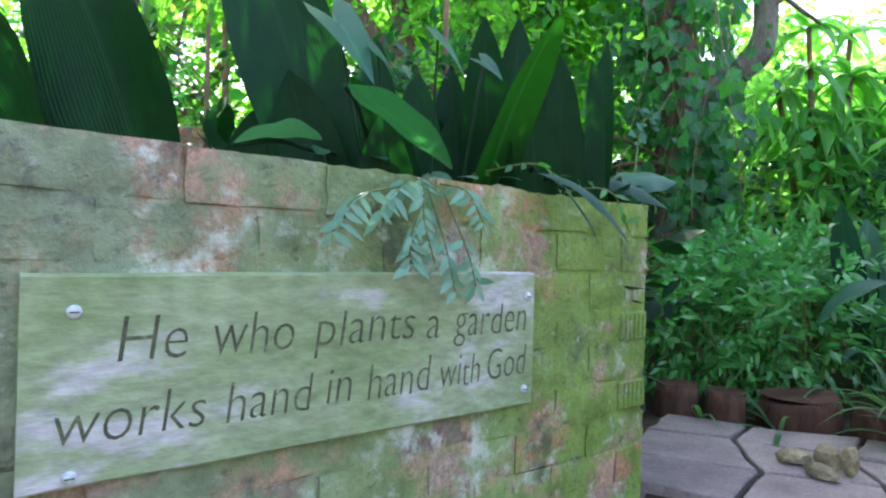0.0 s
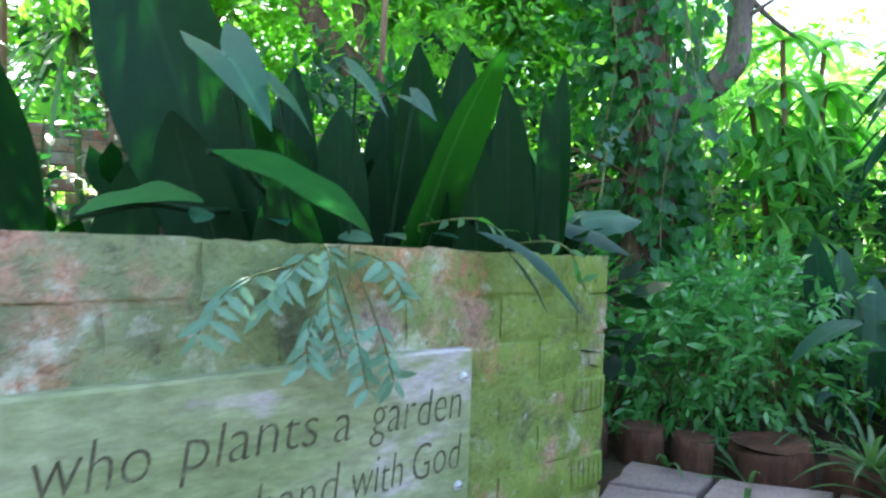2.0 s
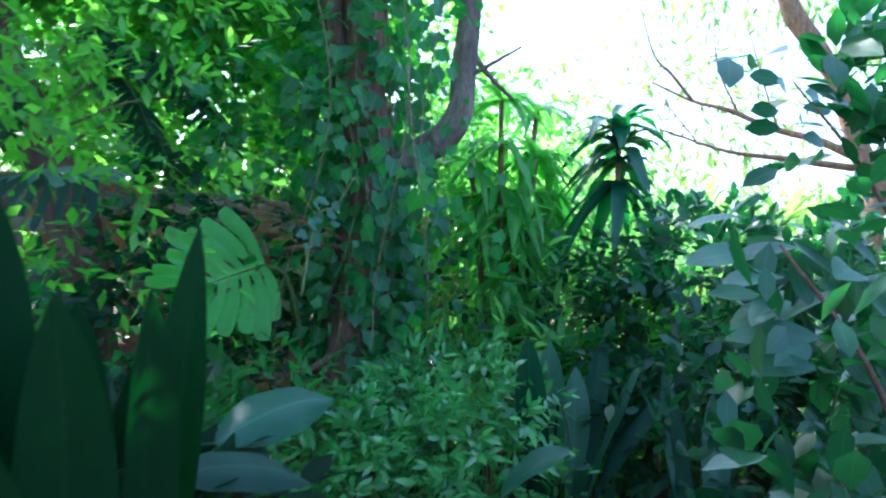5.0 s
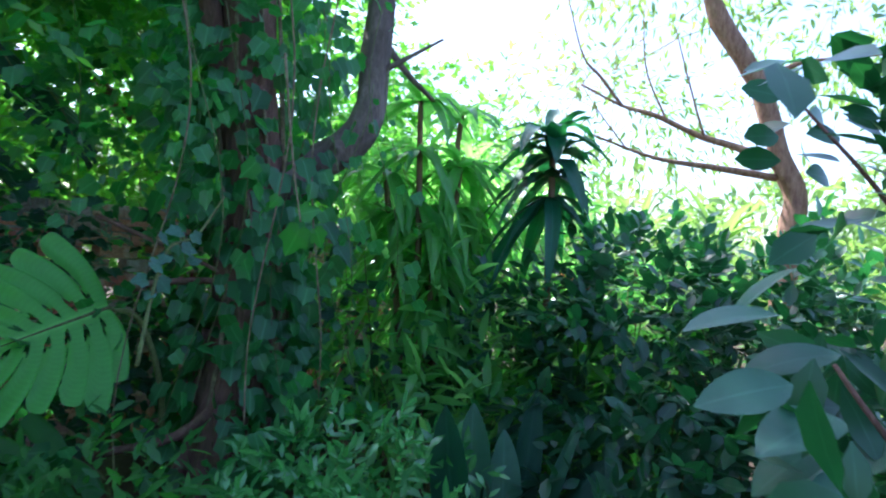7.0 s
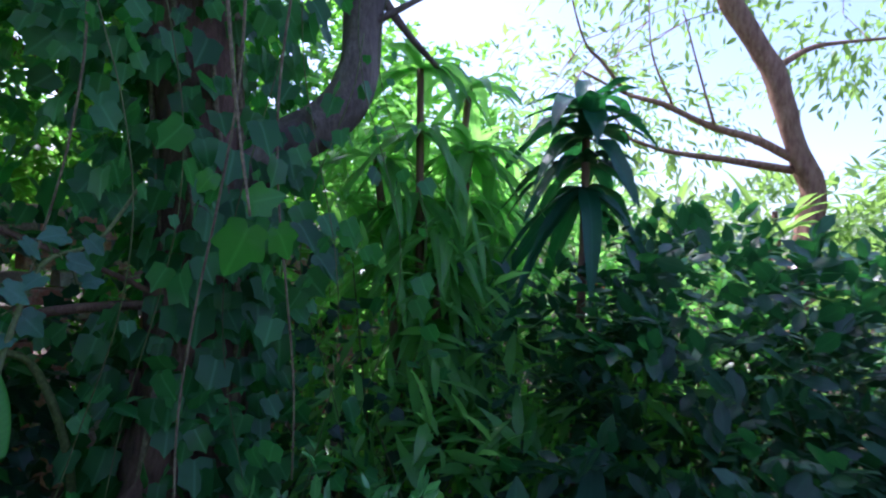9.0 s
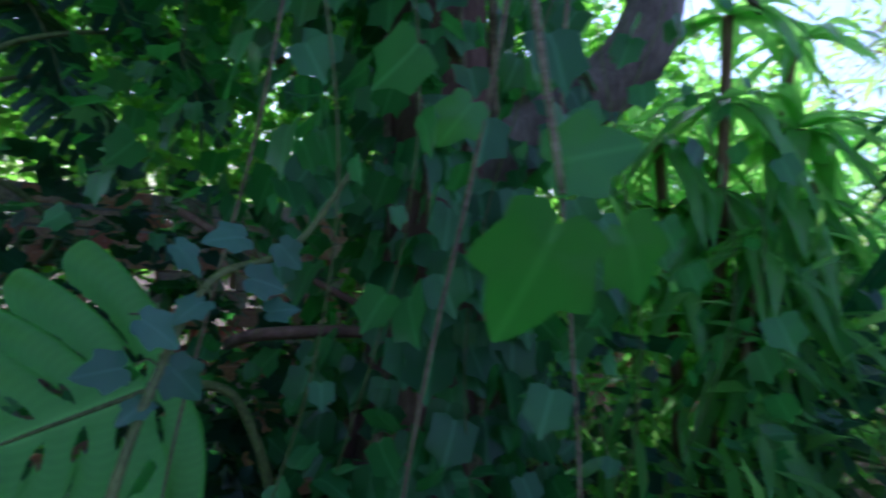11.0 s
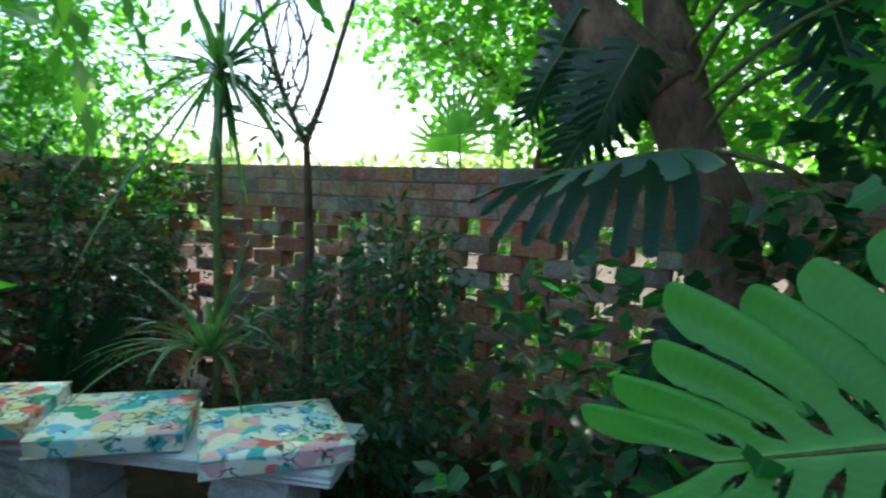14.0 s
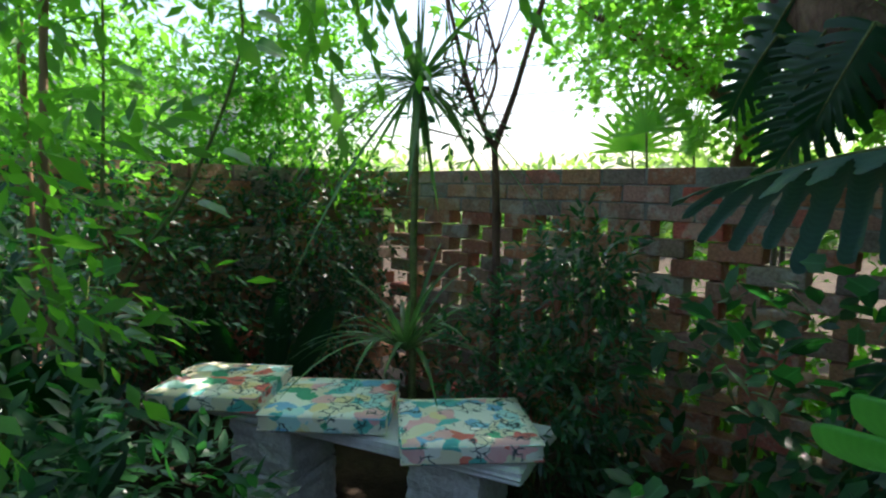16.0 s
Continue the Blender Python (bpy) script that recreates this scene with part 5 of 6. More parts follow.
tuft("tuft of arching green blades by the logs", (1.42, 2.12, -0.03), 22, 0.42, 0.02, 3)
tuft("tuft of arching green blades between logs", (0.78, 2.4, -0.03), 10, 0.34, 0.018, 5)
tuft("tuft of arching green blades over paving", (1.02, 2.28, -0.03), 9, 0.36, 0.018, 8)
tuft("spidery tuft of thin pale green blades", (1.32, 2.15, 0.1), 30, 0.3, 0.017, 11)
tuft("spreading tuft of narrow green blades by the logs", (1.62, 2.1, 0.0), 24, 0.36, 0.016, 12)
tuft("spidery tuft of narrow striped blades", (2.12, 3.38, 0.8), 34, 0.28, 0.013, 14)
tuft("bright tuft of narrow blades in the shade", (2.0, 3.5, 0.85), 26, 0.25, 0.015, 15)
dracaena("dracaena", "tall green dracaena with broad drooping strap leaves", (2.32, 3.72, -0.03), [(2.27, 3.68, 1.86)], 13, 0.42, 0.088, "arrow", seed=21, rise=0.75, fall=1.3, tiers=4, step=0.05)
dracaena("dracaena", "dense leafy dracaena with hanging strap leaves beside the old tree", (1.75, 4.0, -0.03), [(1.66, 3.95, 2.0), (1.55, 4.1, 1.65), (1.9, 3.95, 1.7), (1.75, 3.85, 1.35), (1.95, 4.1, 2.0), (2.15, 4.2, 1.75)], 17, 0.42, 0.06, seed=33, rise=0.4, fall=1.7, tiers=3)
dracaena("dracaena", "variegated dracaena with pale edged leaves", (3.7, 3.95, -0.03), [(3.69, 3.94, 1.42)], 22, 0.5, 0.055, "bright", 44, rise=0.95, fall=0.4)
dracaena("dracaena", "spiky dracaena in the sunlit bed", (3.45, 4.4, -0.03), [(3.44, 4.4, 1.48)], 22, 0.45, 0.045, "bright", 47, rise=0.95, fall=0.4)
bush("dark_shrub", "dark leafy shrub mound with broad oval leaves", [((2.4, 3.05, 0.8), (0.5, 0.35, 0.55)), ((2.85, 2.9, 0.85), (0.5, 0.45, 0.55)), ((2.2, 2.75, 0.45), (0.4, 0.35, 0.4)), ((2.75, 2.5, 0.5), (0.5, 0.35, 0.45)), ((3.3, 2.75, 0.75), (0.45, 0.5, 0.55)), ((2.1, 3.65, 0.7), (0.4, 0.25, 0.5)), ((2.65, 3.5, 0.95), (0.5, 0.3, 0.5))], "dark", OVAL, 0.085, 7, 0.2, 75, lift=0.5)
bush("fern_shrub", "mixed green undergrowth below the dracaenas", [((1.8, 3.5, 0.4), (0.5, 0.35, 0.4)), ((2.3, 3.5, 0.5), (0.4, 0.3, 0.45)), ((2.9, 3.6, 0.6), (0.6, 0.3, 0.5)), ((1.6, 3.9, 0.9), (0.45, 0.3, 0.5)), ((2.5, 4.4, 0.8), (0.9, 0.4, 0.7)), ((3.2, 4.0, 0.7), (0.7, 0.4, 0.6)), ((1.5, 4.6, 1.2), (0.7, 0.4, 0.9)), ((2.6, 4.9, 1.3), (0.9, 0.4, 0.8))], "drac", NARROW, 0.17, 6, 0.22, 38)
t = thing("flowering_plant", "small plant with red flowers in the sunlit bed", "flower")
part("stem_mass", twig_mesh([(2.66, 4.0, 0.0), (2.72, 4.0, 0.0), (2.8, 4.02, 0)], [(2.63, 4.02, 1.17), (2.75, 4.0, 1.11), (2.85, 4.0, 1.08)], 0.006), "stem", t)
fp = np.array([(2.63, 4.02, 1.17), (2.75, 4.0, 1.11), (2.85, 4.0, 1.08)])
for at in fp:
    part("flower", leaves("flower", OVAL, np.repeat(at[None], 7, 0), rng.normal(0, 1, (7, 3)), 0.05, 0.8), "flower", t)

# shrub on the sunny side of the step, close to the walked line
bush("oval_leaf_shrub", "spreading shrub with thick dark oval leaves beside the step", [((1.46, 1.66, 1.4), (0.24, 0.2, 0.36)), ((1.36, 1.52, 0.85), (0.25, 0.25, 0.4)), ((1.72, 1.72, 1.2), (0.3, 0.25, 0.5)), ((1.42, 1.42, 0.45), (0.3, 0.25, 0.35)), ((1.8, 1.9, 1.65), (0.25, 0.2, 0.25)), ((1.75, 1.8, 0.6), (0.35, 0.25, 0.4))],
     "dark", OVAL, 0.085, 6, 0.16, 62, lift=0.2, keep=lambda b: path_clear(0.5)(b) & (b[:, 1] < 1.27 + 0.52 * (b[:, 0] - 0.72)) & (b[:, 0] - 0.411 > 0.8 * (b[:, 1] - 0.451)), stems=False, shell=0.3, droop=0.1)


def reaching_branch():
    t = thing("shrub_branch", "shrub branch reaching over the step with thick grey-green leaves", "branch")
    part("stem", limb([(1.75, 1.5, 0.0), (1.6, 1.45, 0.6), (1.48, 1.46, 0.95), (1.36, 1.58, 1.2)], 0.01, 0.003, 7, 0.2), "bark", t)
    shape = lance(8, 0.45, 0.2, 0.25, 0.5)
    r = random.Random(2)
    for x, y, z in ((1.33, 1.74, 1.31), (1.28, 1.72, 1.25), (1.22, 1.65, 1.18), (1.3, 1.65, 1.14), (1.35, 1.7, 1.09), (1.26, 1.6, 1.1), (1.4, 1.72, 1.2), (1.38, 1.66, 1.02), (1.34, 1.6, 0.98), (1.3, 1.56, 1.04), (1.42, 1.62, 1.12), (1.36, 1.56, 1.16)):
        part("leaf", leaves("leaf", shape, [(x + 0.06, y - 0.08, z)], [(-0.9 + r.uniform(-0.2, 0.5), r.uniform(-0.5, 0.4), r.uniform(-0.4, 0.2))], r.uniform(0.11, 0.15), 0.25, up=(0.25, -0.4, 0.85)), "sheen", t)
    part("stem", limb([(1.75, 1.5, 0.0), (1.75, 1.5, 0.9), (1.72, 1.7, 1.35), (1.72, 1.94, 1.64)], 0.01, 0.003, 7, 0.2), "bark", t)
    for i in range(10):
        a = i * 2.4
        part("leaf", leaves("leaf", lance(6, 0.62, 0.15, 0.15, 0.55), [(1.72 + 0.04 * math.cos(a), 1.94, 1.5 + 0.015 * i)], [(math.cos(a), 0.4 * math.sin(a), 0.8 * math.sin(a * 1.3))], 0.085, 0.2, up=(0, -1, 0.4)), "dark", t)


reaching_branch()

# ---- sunlit garden beyond ----
tree("far_tree", "leaning reddish garden tree with bare spreading branches in sunlight", [(7.05, 6.12, -0.05), (7.06, 6.12, 1.2), (7.1, 6.1, 2.1), (6.95, 6.17, 2.5), (6.63, 6.33, 3.44), (6.14, 6.57, 4.3), (5.8, 6.7, 5.6)],
     [([(6.95, 6.17, 2.45), (6.5, 6.38, 2.66), (6.08, 6.59, 2.78), (5.6, 6.8, 2.98), (5.24, 6.99, 3.08), (4.8, 7.2, 3.3)], 0.055, 0.012), ([(6.9, 6.2, 2.35), (6.2, 6.5, 2.42), (5.62, 6.8, 2.49), (4.9, 7.14, 2.73)], 0.045, 0.012), ([(6.63, 6.33, 3.4), (6.95, 6.15, 3.65), (7.32, 6.01, 3.76), (8.2, 5.6, 3.9)], 0.04, 0.012), ([(5.24, 6.99, 3.08), (5.0, 7.1, 3.4), (4.8, 7.2, 3.64), (4.6, 7.3, 4.3)], 0.025, 0.008), ([(6.1, 6.55, 2.78), (5.9, 6.6, 3.3), (5.7, 6.7, 4.0)], 0.018, 0.007), ([(5.7, 6.75, 2.95), (5.4, 6.8, 3.5), (5.3, 6.8, 4.2)], 0.015, 0.006), ([(5.3, 6.95, 2.6), (4.9, 6.9, 2.9), (4.6, 6.9, 3.2)], 0.012, 0.005)],
     [((6.3, 8.6, 3.4), (2.4, 1.0, 0.9)), ((4.4, 8.8, 2.5), (1.4, 0.8, 0.7)), ((6.5, 7.8, 5.6), (2.2, 1.6, 0.9)), ((9.0, 6.6, 4.7), (1.8, 1.5, 1.0))], "bright", LANCE, 0.16, 5, 0.5, 12, bark="cane", r=0.15)
for i, (c, r, s) in enumerate((((7.2, 4.6, 0.45), (1.3, 0.8, 0.55), 0.12), ((5.3, 4.6, 0.4), (0.9, 0.7, 0.5), 0.11), ((9.0, 6.0, 1.0), (1.5, 1.0, 1.1), 0.16), ((6.0, 7.0, 0.8), (1.8, 0.8, 0.9), 0.15), ((10.5, 4.4, 1.2), (1.4, 1.0, 1.3), 0.16), ((4.2, 6.2, 0.8), (1.2, 0.7, 0.9), 0.13))):
    bush("sunlit_shrub", "pale sunlit garden shrub in the open bed", [(c, r)], "bright", LANCE, s, 6, 0.3, 16, group="sunlit shrubs", stems=False)
for i in range(9):
    x, y = 8.0 + 0.35 * (i % 5), 5.1 - 0.3 * (i // 5)
    t = thing("bamboo", "clump of sunlit bamboo with fine leaves", "bamboo", "bamboo clumps")
    for k in range(5):
        a = Vector((x + random.uniform(-0.12, 0.12), y + random.uniform(-0.12, 0.12), -0.03))
        part("culm", limb([a, a + Vector((random.uniform(-0.1, 0.1), 0, 1.6)), a + Vector((random.uniform(-0.5, 0.5), random.uniform(-0.3, 0.3), 3.2))], 0.02, 0.008, 6), "stem", t)
    part("foliage", lump_sprays([((x, y, 2.4), (0.6, 0.5, 1.1))], 5, 0.2, NARROW, 0.3, 18), "bright", t)
for i in range(26):
    a = i / 26 * 2 * math.pi + 0.12
    d = 17 + 5 * random.random()
    x, y, h = 1 + d * math.cos(a), 3 + d * math.sin(a), random.uniform(3.0, 5.5)
    west = -x > abs(y - 3) * 0.6
    if west:
        h = random.uniform(1.6, 2.6)
    t = thing("background_tree", "distant sunlit garden tree closing the view", "tree", "distant trees")
    part("trunk", limb([(x, y, -0.05), (x + 0.1, y, h * 0.4), (x, y + 0.1, h * 0.8)], 0.2, 0.08, 8, 0.2), "bark", t)
    part("crown", lump_sprays([((x, y, h * 0.55), (2.9, 2.9, h * 0.48)), ((x + 1.5, y - 1, h * 0.35), (2.0, 2.0, h * 0.3))], 5, 0.42, LANCE, 0.8, 4.5), "bright", t)

# ---- bench corner ----
TILT = 51.0
bench = thing("bench", "white concrete slab bench resting on grey block piers", "bench", at=(-1.45, 2.52, 0), turn=TILT)
part("seat_slab", block((1.56, 0.4, 0.06), (-0.14, 0.16, 0.395), 0.008, 0.002, 4), "slab", bench)


def pier(u, w):
    for k, (h, z) in enumerate(((0.19, 0.06), (0.2, 0.262))):
        bm = bmesh.new()
        bmesh.ops.create_cube(bm, size=1)
        bmesh.ops.subdivide_edges(bm, edges=bm.edges[:], cuts=5, use_grid_fill=True)
        for v in bm.verts:
            q = v.co.copy()
            v.co = Vector((u + q.x * w, 0.13 + q.y * 0.3, z + q.z * h))
            if q.y < -0.49 or abs(q.x) > 0.49:
                v.co += Vector((q.x, q.y, 0)) * (0.03 * noise.noise(Vector((q.x * 4 + u * 3, q.y * 4, q.z * 4 + k * 9))))
        bmesh.ops.bevel(bm, geom=[e for e in bm.edges if len(e.link_faces) == 2 and e.calc_face_angle() > 1.1], offset=0.008, segments=1, affect="EDGES")
        part("block", bm, "block", bench, "rough split-faced grey concrete block")


pier(-0.42, 0.3)
pier(0.36, 0.27)


def cushion(x, y, turn, w, d, label):
    bm = bmesh.new()
    bmesh.ops.create_cube(bm, size=1)
    bmesh.ops.subdivide_edges(bm, edges=bm.edges[:], cuts=9, use_grid_fill=True)
    for v in bm.verts:
        q = v.co.copy()
        edge = max(abs(q.x), abs(q.y)) * 2
        pin = 1 - 0.22 * max(0.0, (edge - 0.75) / 0.25) ** 2
        corner = (abs(q.x) * abs(q.y) * 4) ** 3
        v.co = Vector((q.x * w * (1 - 0.03 * corner), q.y * d * (1 - 0.03 * corner), q.z * 0.07 * pin + 0.004 * noise.noise(Vector((q.x * 5 + x * 3, q.y * 5, q.z)))))
    for f in bm.faces:
        f.smooth = True
    t = thing("seat_cushion", label, "cushion", "floral bench cushions", at=(x, y, 0.464), turn=turn)
    part("pad", bm, "floral", t)
    for zz in (0.026, -0.026):
        ring = [(math.copysign(w / 2 - 0.004, a), math.copysign(d / 2 - 0.004, b), zz) for a, b in ((1, 1), (-1, 1), (-1, -1), (1, -1), (1, 1))]
        part("piping", tube([Vector(p) for p in ring], [0.0035] * 5, 6), "floral", t)


cushion(-1.276, 2.883, 82, 0.455, 0.44, "square foam cushion in pale floral print on the bench")
cushion(-1.603, 2.46, 74, 0.455, 0.44, "square floral cushion with a coral bloom on the bench")
cushion(-1.9, 2.03, 72, 0.44, 0.44, "square floral cushion half hidden by a leaf on the bench")

# ---- plants round the bench ----


def cordyline():
    t = thing("cordyline", "tall thin cordyline with a spidery crown and a lower rosette", "plant")
    part("stem", limb([(-1.9, 2.82, -0.03), (-1.93, 2.82, 0.6), (-1.98, 2.83, 1.2), (-2.03, 2.85, 1.76)], 0.02, 0.015, 8, 0.2), "stem", t)
    for me in radial((-2.03, 2.85, 1.74), 84, 0.66, 0.025, -0.4, 0.45, 51):
        part("leaf", me, "grass", t)
    for me in rosette((-1.88, 2.78, 0.58), 46, 0.62, 0.024, 0.85, 0.55, 53, 0.3, 9):
        part("leaf", me, "grass", t)


cordyline()
tree("small_tree", "slim forked sapling in front of the brick screen", [(-2.06, 3.24, -0.03), (-2.07, 3.25, 0.6), (-2.13, 3.26, 1.2), (-2.15, 3.25, 1.5)],
     [([(-2.15, 3.25, 1.48), (-2.2, 3.36, 1.75), (-2.22, 3.5, 2.2), (-2.2, 3.7, 2.8)], 0.018, 0.01), ([(-2.15, 3.25, 1.48), (-2.24, 3.17, 1.7), (-2.25, 3.08, 2.0), (-2.4, 3.0, 2.5)], 0.016, 0.008), ([(-2.2, 3.2, 1.62), (-2.3, 3.3, 1.9), (-2.35, 3.2, 2.3)], 0.01, 0.006), ([(-2.24, 3.16, 1.75), (-2.2, 3.0, 1.9)], 0.008, 0.004)],
     [((-2.3, 3.1, 1.6), (0.25, 0.3, 0.12)), ((-2.3, 3.3, 2.75), (0.4, 0.4, 0.25))], "dark", OVAL, 0.06, 4, 0.12, 30, r=0.028, sides=8, knobbly=0.2)
bush("wall_shrub", "dark twiggy shrub with small leaves against the screen wall", [((-1.65, 3.45, 0.6), (0.38, 0.3, 0.5)), ((-1.85, 3.2, 0.45), (0.35, 0.25, 0.4)), ((-1.5, 3.25, 0.35), (0.35, 0.25, 0.32)), ((-1.75, 3.55, 0.95), (0.22, 0.2, 0.25))],
     "dark", LANCE, 0.055, 7, 0.14, 130, floor=0.02)
bush("wall_shrub", "shaded lobed foliage at the foot of the screen wall", [((-1.05, 3.75, 0.45), (0.35, 0.25, 0.4)), ((-0.75, 3.95, 0.55), (0.35, 0.25, 0.5)), ((-0.6, 3.5, 0.25), (0.4, 0.3, 0.25))],
     "dark", OVAL, 0.1, 5, 0.2, 26)
# Near-black colour paints shade onto the creeper below the bright foliage.
bush("side_shrub", "creeper with shade in its colour spilling down the side wall", [((-3.0, 2.0, 0.8), (0.4, 0.6, 0.5)), ((-2.75, 1.55, 0.85), (0.5, 0.55, 0.5)), ((-2.95, 2.5, 1.05), (0.45, 0.4, 0.35)), ((-2.7, 2.55, 0.5), (0.35, 0.35, 0.45)), ((-2.3, 1.4, 0.8), (0.5, 0.5, 0.6)), ((-2.75, 2.15, 0.75), (0.3, 0.5, 0.6)), ((-2.2, 1.4, 0.85), (0.35, 0.5, 0.5)), ((-1.9, 0.95, 0.9), (0.4, 0.4, 0.5))],
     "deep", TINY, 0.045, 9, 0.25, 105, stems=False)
bush("tall_shrub", "tall bright green backlit shrub over the side wall", [((-3.35, 2.45, 1.75), (0.38, 0.42, 0.6)), ((-3.55, 2.2, 2.2), (0.35, 0.4, 0.45)), ((-3.3, 2.4, 1.3), (0.3, 0.4, 0.3)), ((-3.7, 2.0, 1.8), (0.4, 0.4, 0.45))], "canopy", OVAL, 0.055, 8, 0.2, 110, stems=False)
bush("feathery_shrub", "bright feathery backlit foliage above the side wall", [((-3.3, 1.5, 1.6), (0.55, 0.55, 0.42)), ((-2.9, 0.8, 1.55), (0.65, 0.55, 0.42)), ((-2.4, 1.2, 1.3), (0.5, 0.5, 0.32)), ((-4.2, 0.6, 1.95), (0.9, 0.9, 0.6)), ((-3.9, 1.6, 1.7), (0.5, 0.6, 0.5)), ((-3.2, 0.2, 1.8), (0.7, 0.6, 0.5))], "canopy", TINY, 0.055, 11, 0.25, 75, stems=False)
# Shade beside the bench is put into this shrub's dark leaf colour.
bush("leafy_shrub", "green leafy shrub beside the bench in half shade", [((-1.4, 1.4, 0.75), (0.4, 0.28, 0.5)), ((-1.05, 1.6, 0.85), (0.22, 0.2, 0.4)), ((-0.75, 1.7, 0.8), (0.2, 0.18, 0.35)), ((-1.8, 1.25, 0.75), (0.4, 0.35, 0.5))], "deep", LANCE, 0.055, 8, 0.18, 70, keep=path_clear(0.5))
bush("variegated_shrub", "low shrub with small grey-green pointed leaves beside the bench", [((-0.36, 1.98, 0.62), (0.2, 0.17, 0.3)), ((-0.55, 2.08, 0.55), (0.22, 0.16, 0.25)), ((-0.25, 1.92, 0.68), (0.15, 0.13, 0.16)), ((-0.4, 1.75, 0.8), (0.25, 0.16, 0.25))], "dark", LANCE, 0.05, 7, 0.12, 130, lift=0.4, keep=path_clear(0.55))
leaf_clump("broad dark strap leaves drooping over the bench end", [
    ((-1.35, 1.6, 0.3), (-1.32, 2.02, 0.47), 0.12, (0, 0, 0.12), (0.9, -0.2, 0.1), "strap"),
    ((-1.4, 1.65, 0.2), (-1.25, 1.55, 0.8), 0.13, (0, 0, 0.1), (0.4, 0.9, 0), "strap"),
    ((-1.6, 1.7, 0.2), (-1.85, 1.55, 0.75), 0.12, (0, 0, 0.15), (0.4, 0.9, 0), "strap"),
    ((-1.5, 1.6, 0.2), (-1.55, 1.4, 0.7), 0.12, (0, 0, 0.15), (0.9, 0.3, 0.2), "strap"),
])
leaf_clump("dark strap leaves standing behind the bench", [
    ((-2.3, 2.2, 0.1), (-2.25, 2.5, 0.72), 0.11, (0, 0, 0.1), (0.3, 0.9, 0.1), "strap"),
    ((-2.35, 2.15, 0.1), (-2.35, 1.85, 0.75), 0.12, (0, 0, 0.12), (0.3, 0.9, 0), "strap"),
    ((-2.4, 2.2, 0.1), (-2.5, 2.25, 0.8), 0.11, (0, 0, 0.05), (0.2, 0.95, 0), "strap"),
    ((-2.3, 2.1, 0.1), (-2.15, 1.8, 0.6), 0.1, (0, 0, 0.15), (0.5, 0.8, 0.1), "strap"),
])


def leaf_vine(points, label, size, n):
    t = thing("leafy_vine", label, "vine", "upright vines by the bench")
    part("stem", limb(points, 0.006, 0.003, 6, 0.3), "stem", t)
    line = bend(points, 8)
    for i in range(n):
        p = line[int((i + 0.5) / n * (len(line) - 1))]
        sg = 1 if i % 3 else -1
        part("leaf", leaves("leaf", IVY, [p + Vector((0.0, sg * 0.02, 0))], [(0.1, sg * 1.0, -0.25)], size * random.uniform(0.8, 1.2), 0.3, up=(0.3, 0, 1)), "ivy", t)


leaf_vine([(-1.15, 1.7, 0.0), (-1.02, 1.85, 0.9), (-0.88, 2.08, 1.28), (-0.83, 2.2, 1.58), (-0.84, 2.2, 1.78), (-0.86, 2.22, 2.1)], "thin vine with dark pointed leaves rising against the light", 0.09, 12)
leaf_vine([(-0.95, 1.85, 0.0), (-0.93, 1.86, 0.9), (-0.95, 1.88, 1.5), (-0.9, 1.9, 1.9)], "climbing vine with dark leaves by the shrub", 0.08, 12)

# ---- monsteras and the leaning tree ----


def monstera_mesh(length, width, lobes=9, slit=0.16, arch=0.25, hole=True, cup=0.15, sag=0.0, slant=0.42, nu=126, nv=22):
    """Split leaf: two halves of a fine sheet with slits between the lobes and holes along the midrib. Tip along y."""
    V, F, U = [], [], []
    for sd in (-1, 1):
        base = len(V)
        for i in range(nu + 1):
            u = i / nu
            reach = width / 2 * (0.86 + 0.28 * math.sin(math.pi * u)) * (1.05 - 0.32 * u)
            turn = math.radians(112 - 86 * u ** 0.9)
            for j in range(nv + 1):
                v = j / nv
                fr = (u * lobes) % 1.0
                k = int(u * lobes)
                lobe_end = (1 - 0.2 * (fr - 0.5) - 0.34 * (2 * abs(fr - 0.5)) ** 3) * (0.92 + 0.1 * math.sin(k * 2.3 + sd))
                bent = turn * (1 - slant * 0.3 * v)
                x = sd * v * reach * lobe_end * math.sin(bent)
                y = u * length * 0.8 + v * reach * lobe_end * math.cos(bent)
                z = -arch * length * u * u + cup * abs(x) - 0.5 * cup * x * x / width - sag * x * x / width + 0.02 * width * math.sin(fr * 2 * math.pi) * v + 0.05 * width * math.sin(k * 1.7 + sd * 2) * max(v - 0.4, 0) - 0.09 * width * max(v - 0.5, 0) ** 1.5
                V.append((x, y, z))
                U.append((sd * v, u))
        for i in range(nu):
            for j in range(nv):
                u, v = (i + 0.5) / nu, (j + 0.5) / nv
                fr = (u * lobes) % 1.0
                d = min(fr, 1 - fr)
                if v > 0.44 and d < slit * (0.4 + 1.2 * (v - 0.44)) and 0.03 < u < 0.97:
                    continue
                if hole and ((d / 0.2) ** 2 + ((v - 0.25 - 0.05 * math.sin(u * 40)) / 0.095) ** 2) < 1 and 0.05 < u < 0.9:
                    continue
                a = base + i * (nv + 1) + j
                F.append((a, a + 1, a + nv + 2, a + nv + 1) if sd > 0 else (a, a + nv + 1, a + nv + 2, a + 1))
    return raw_mesh("leaf", V, F, U)


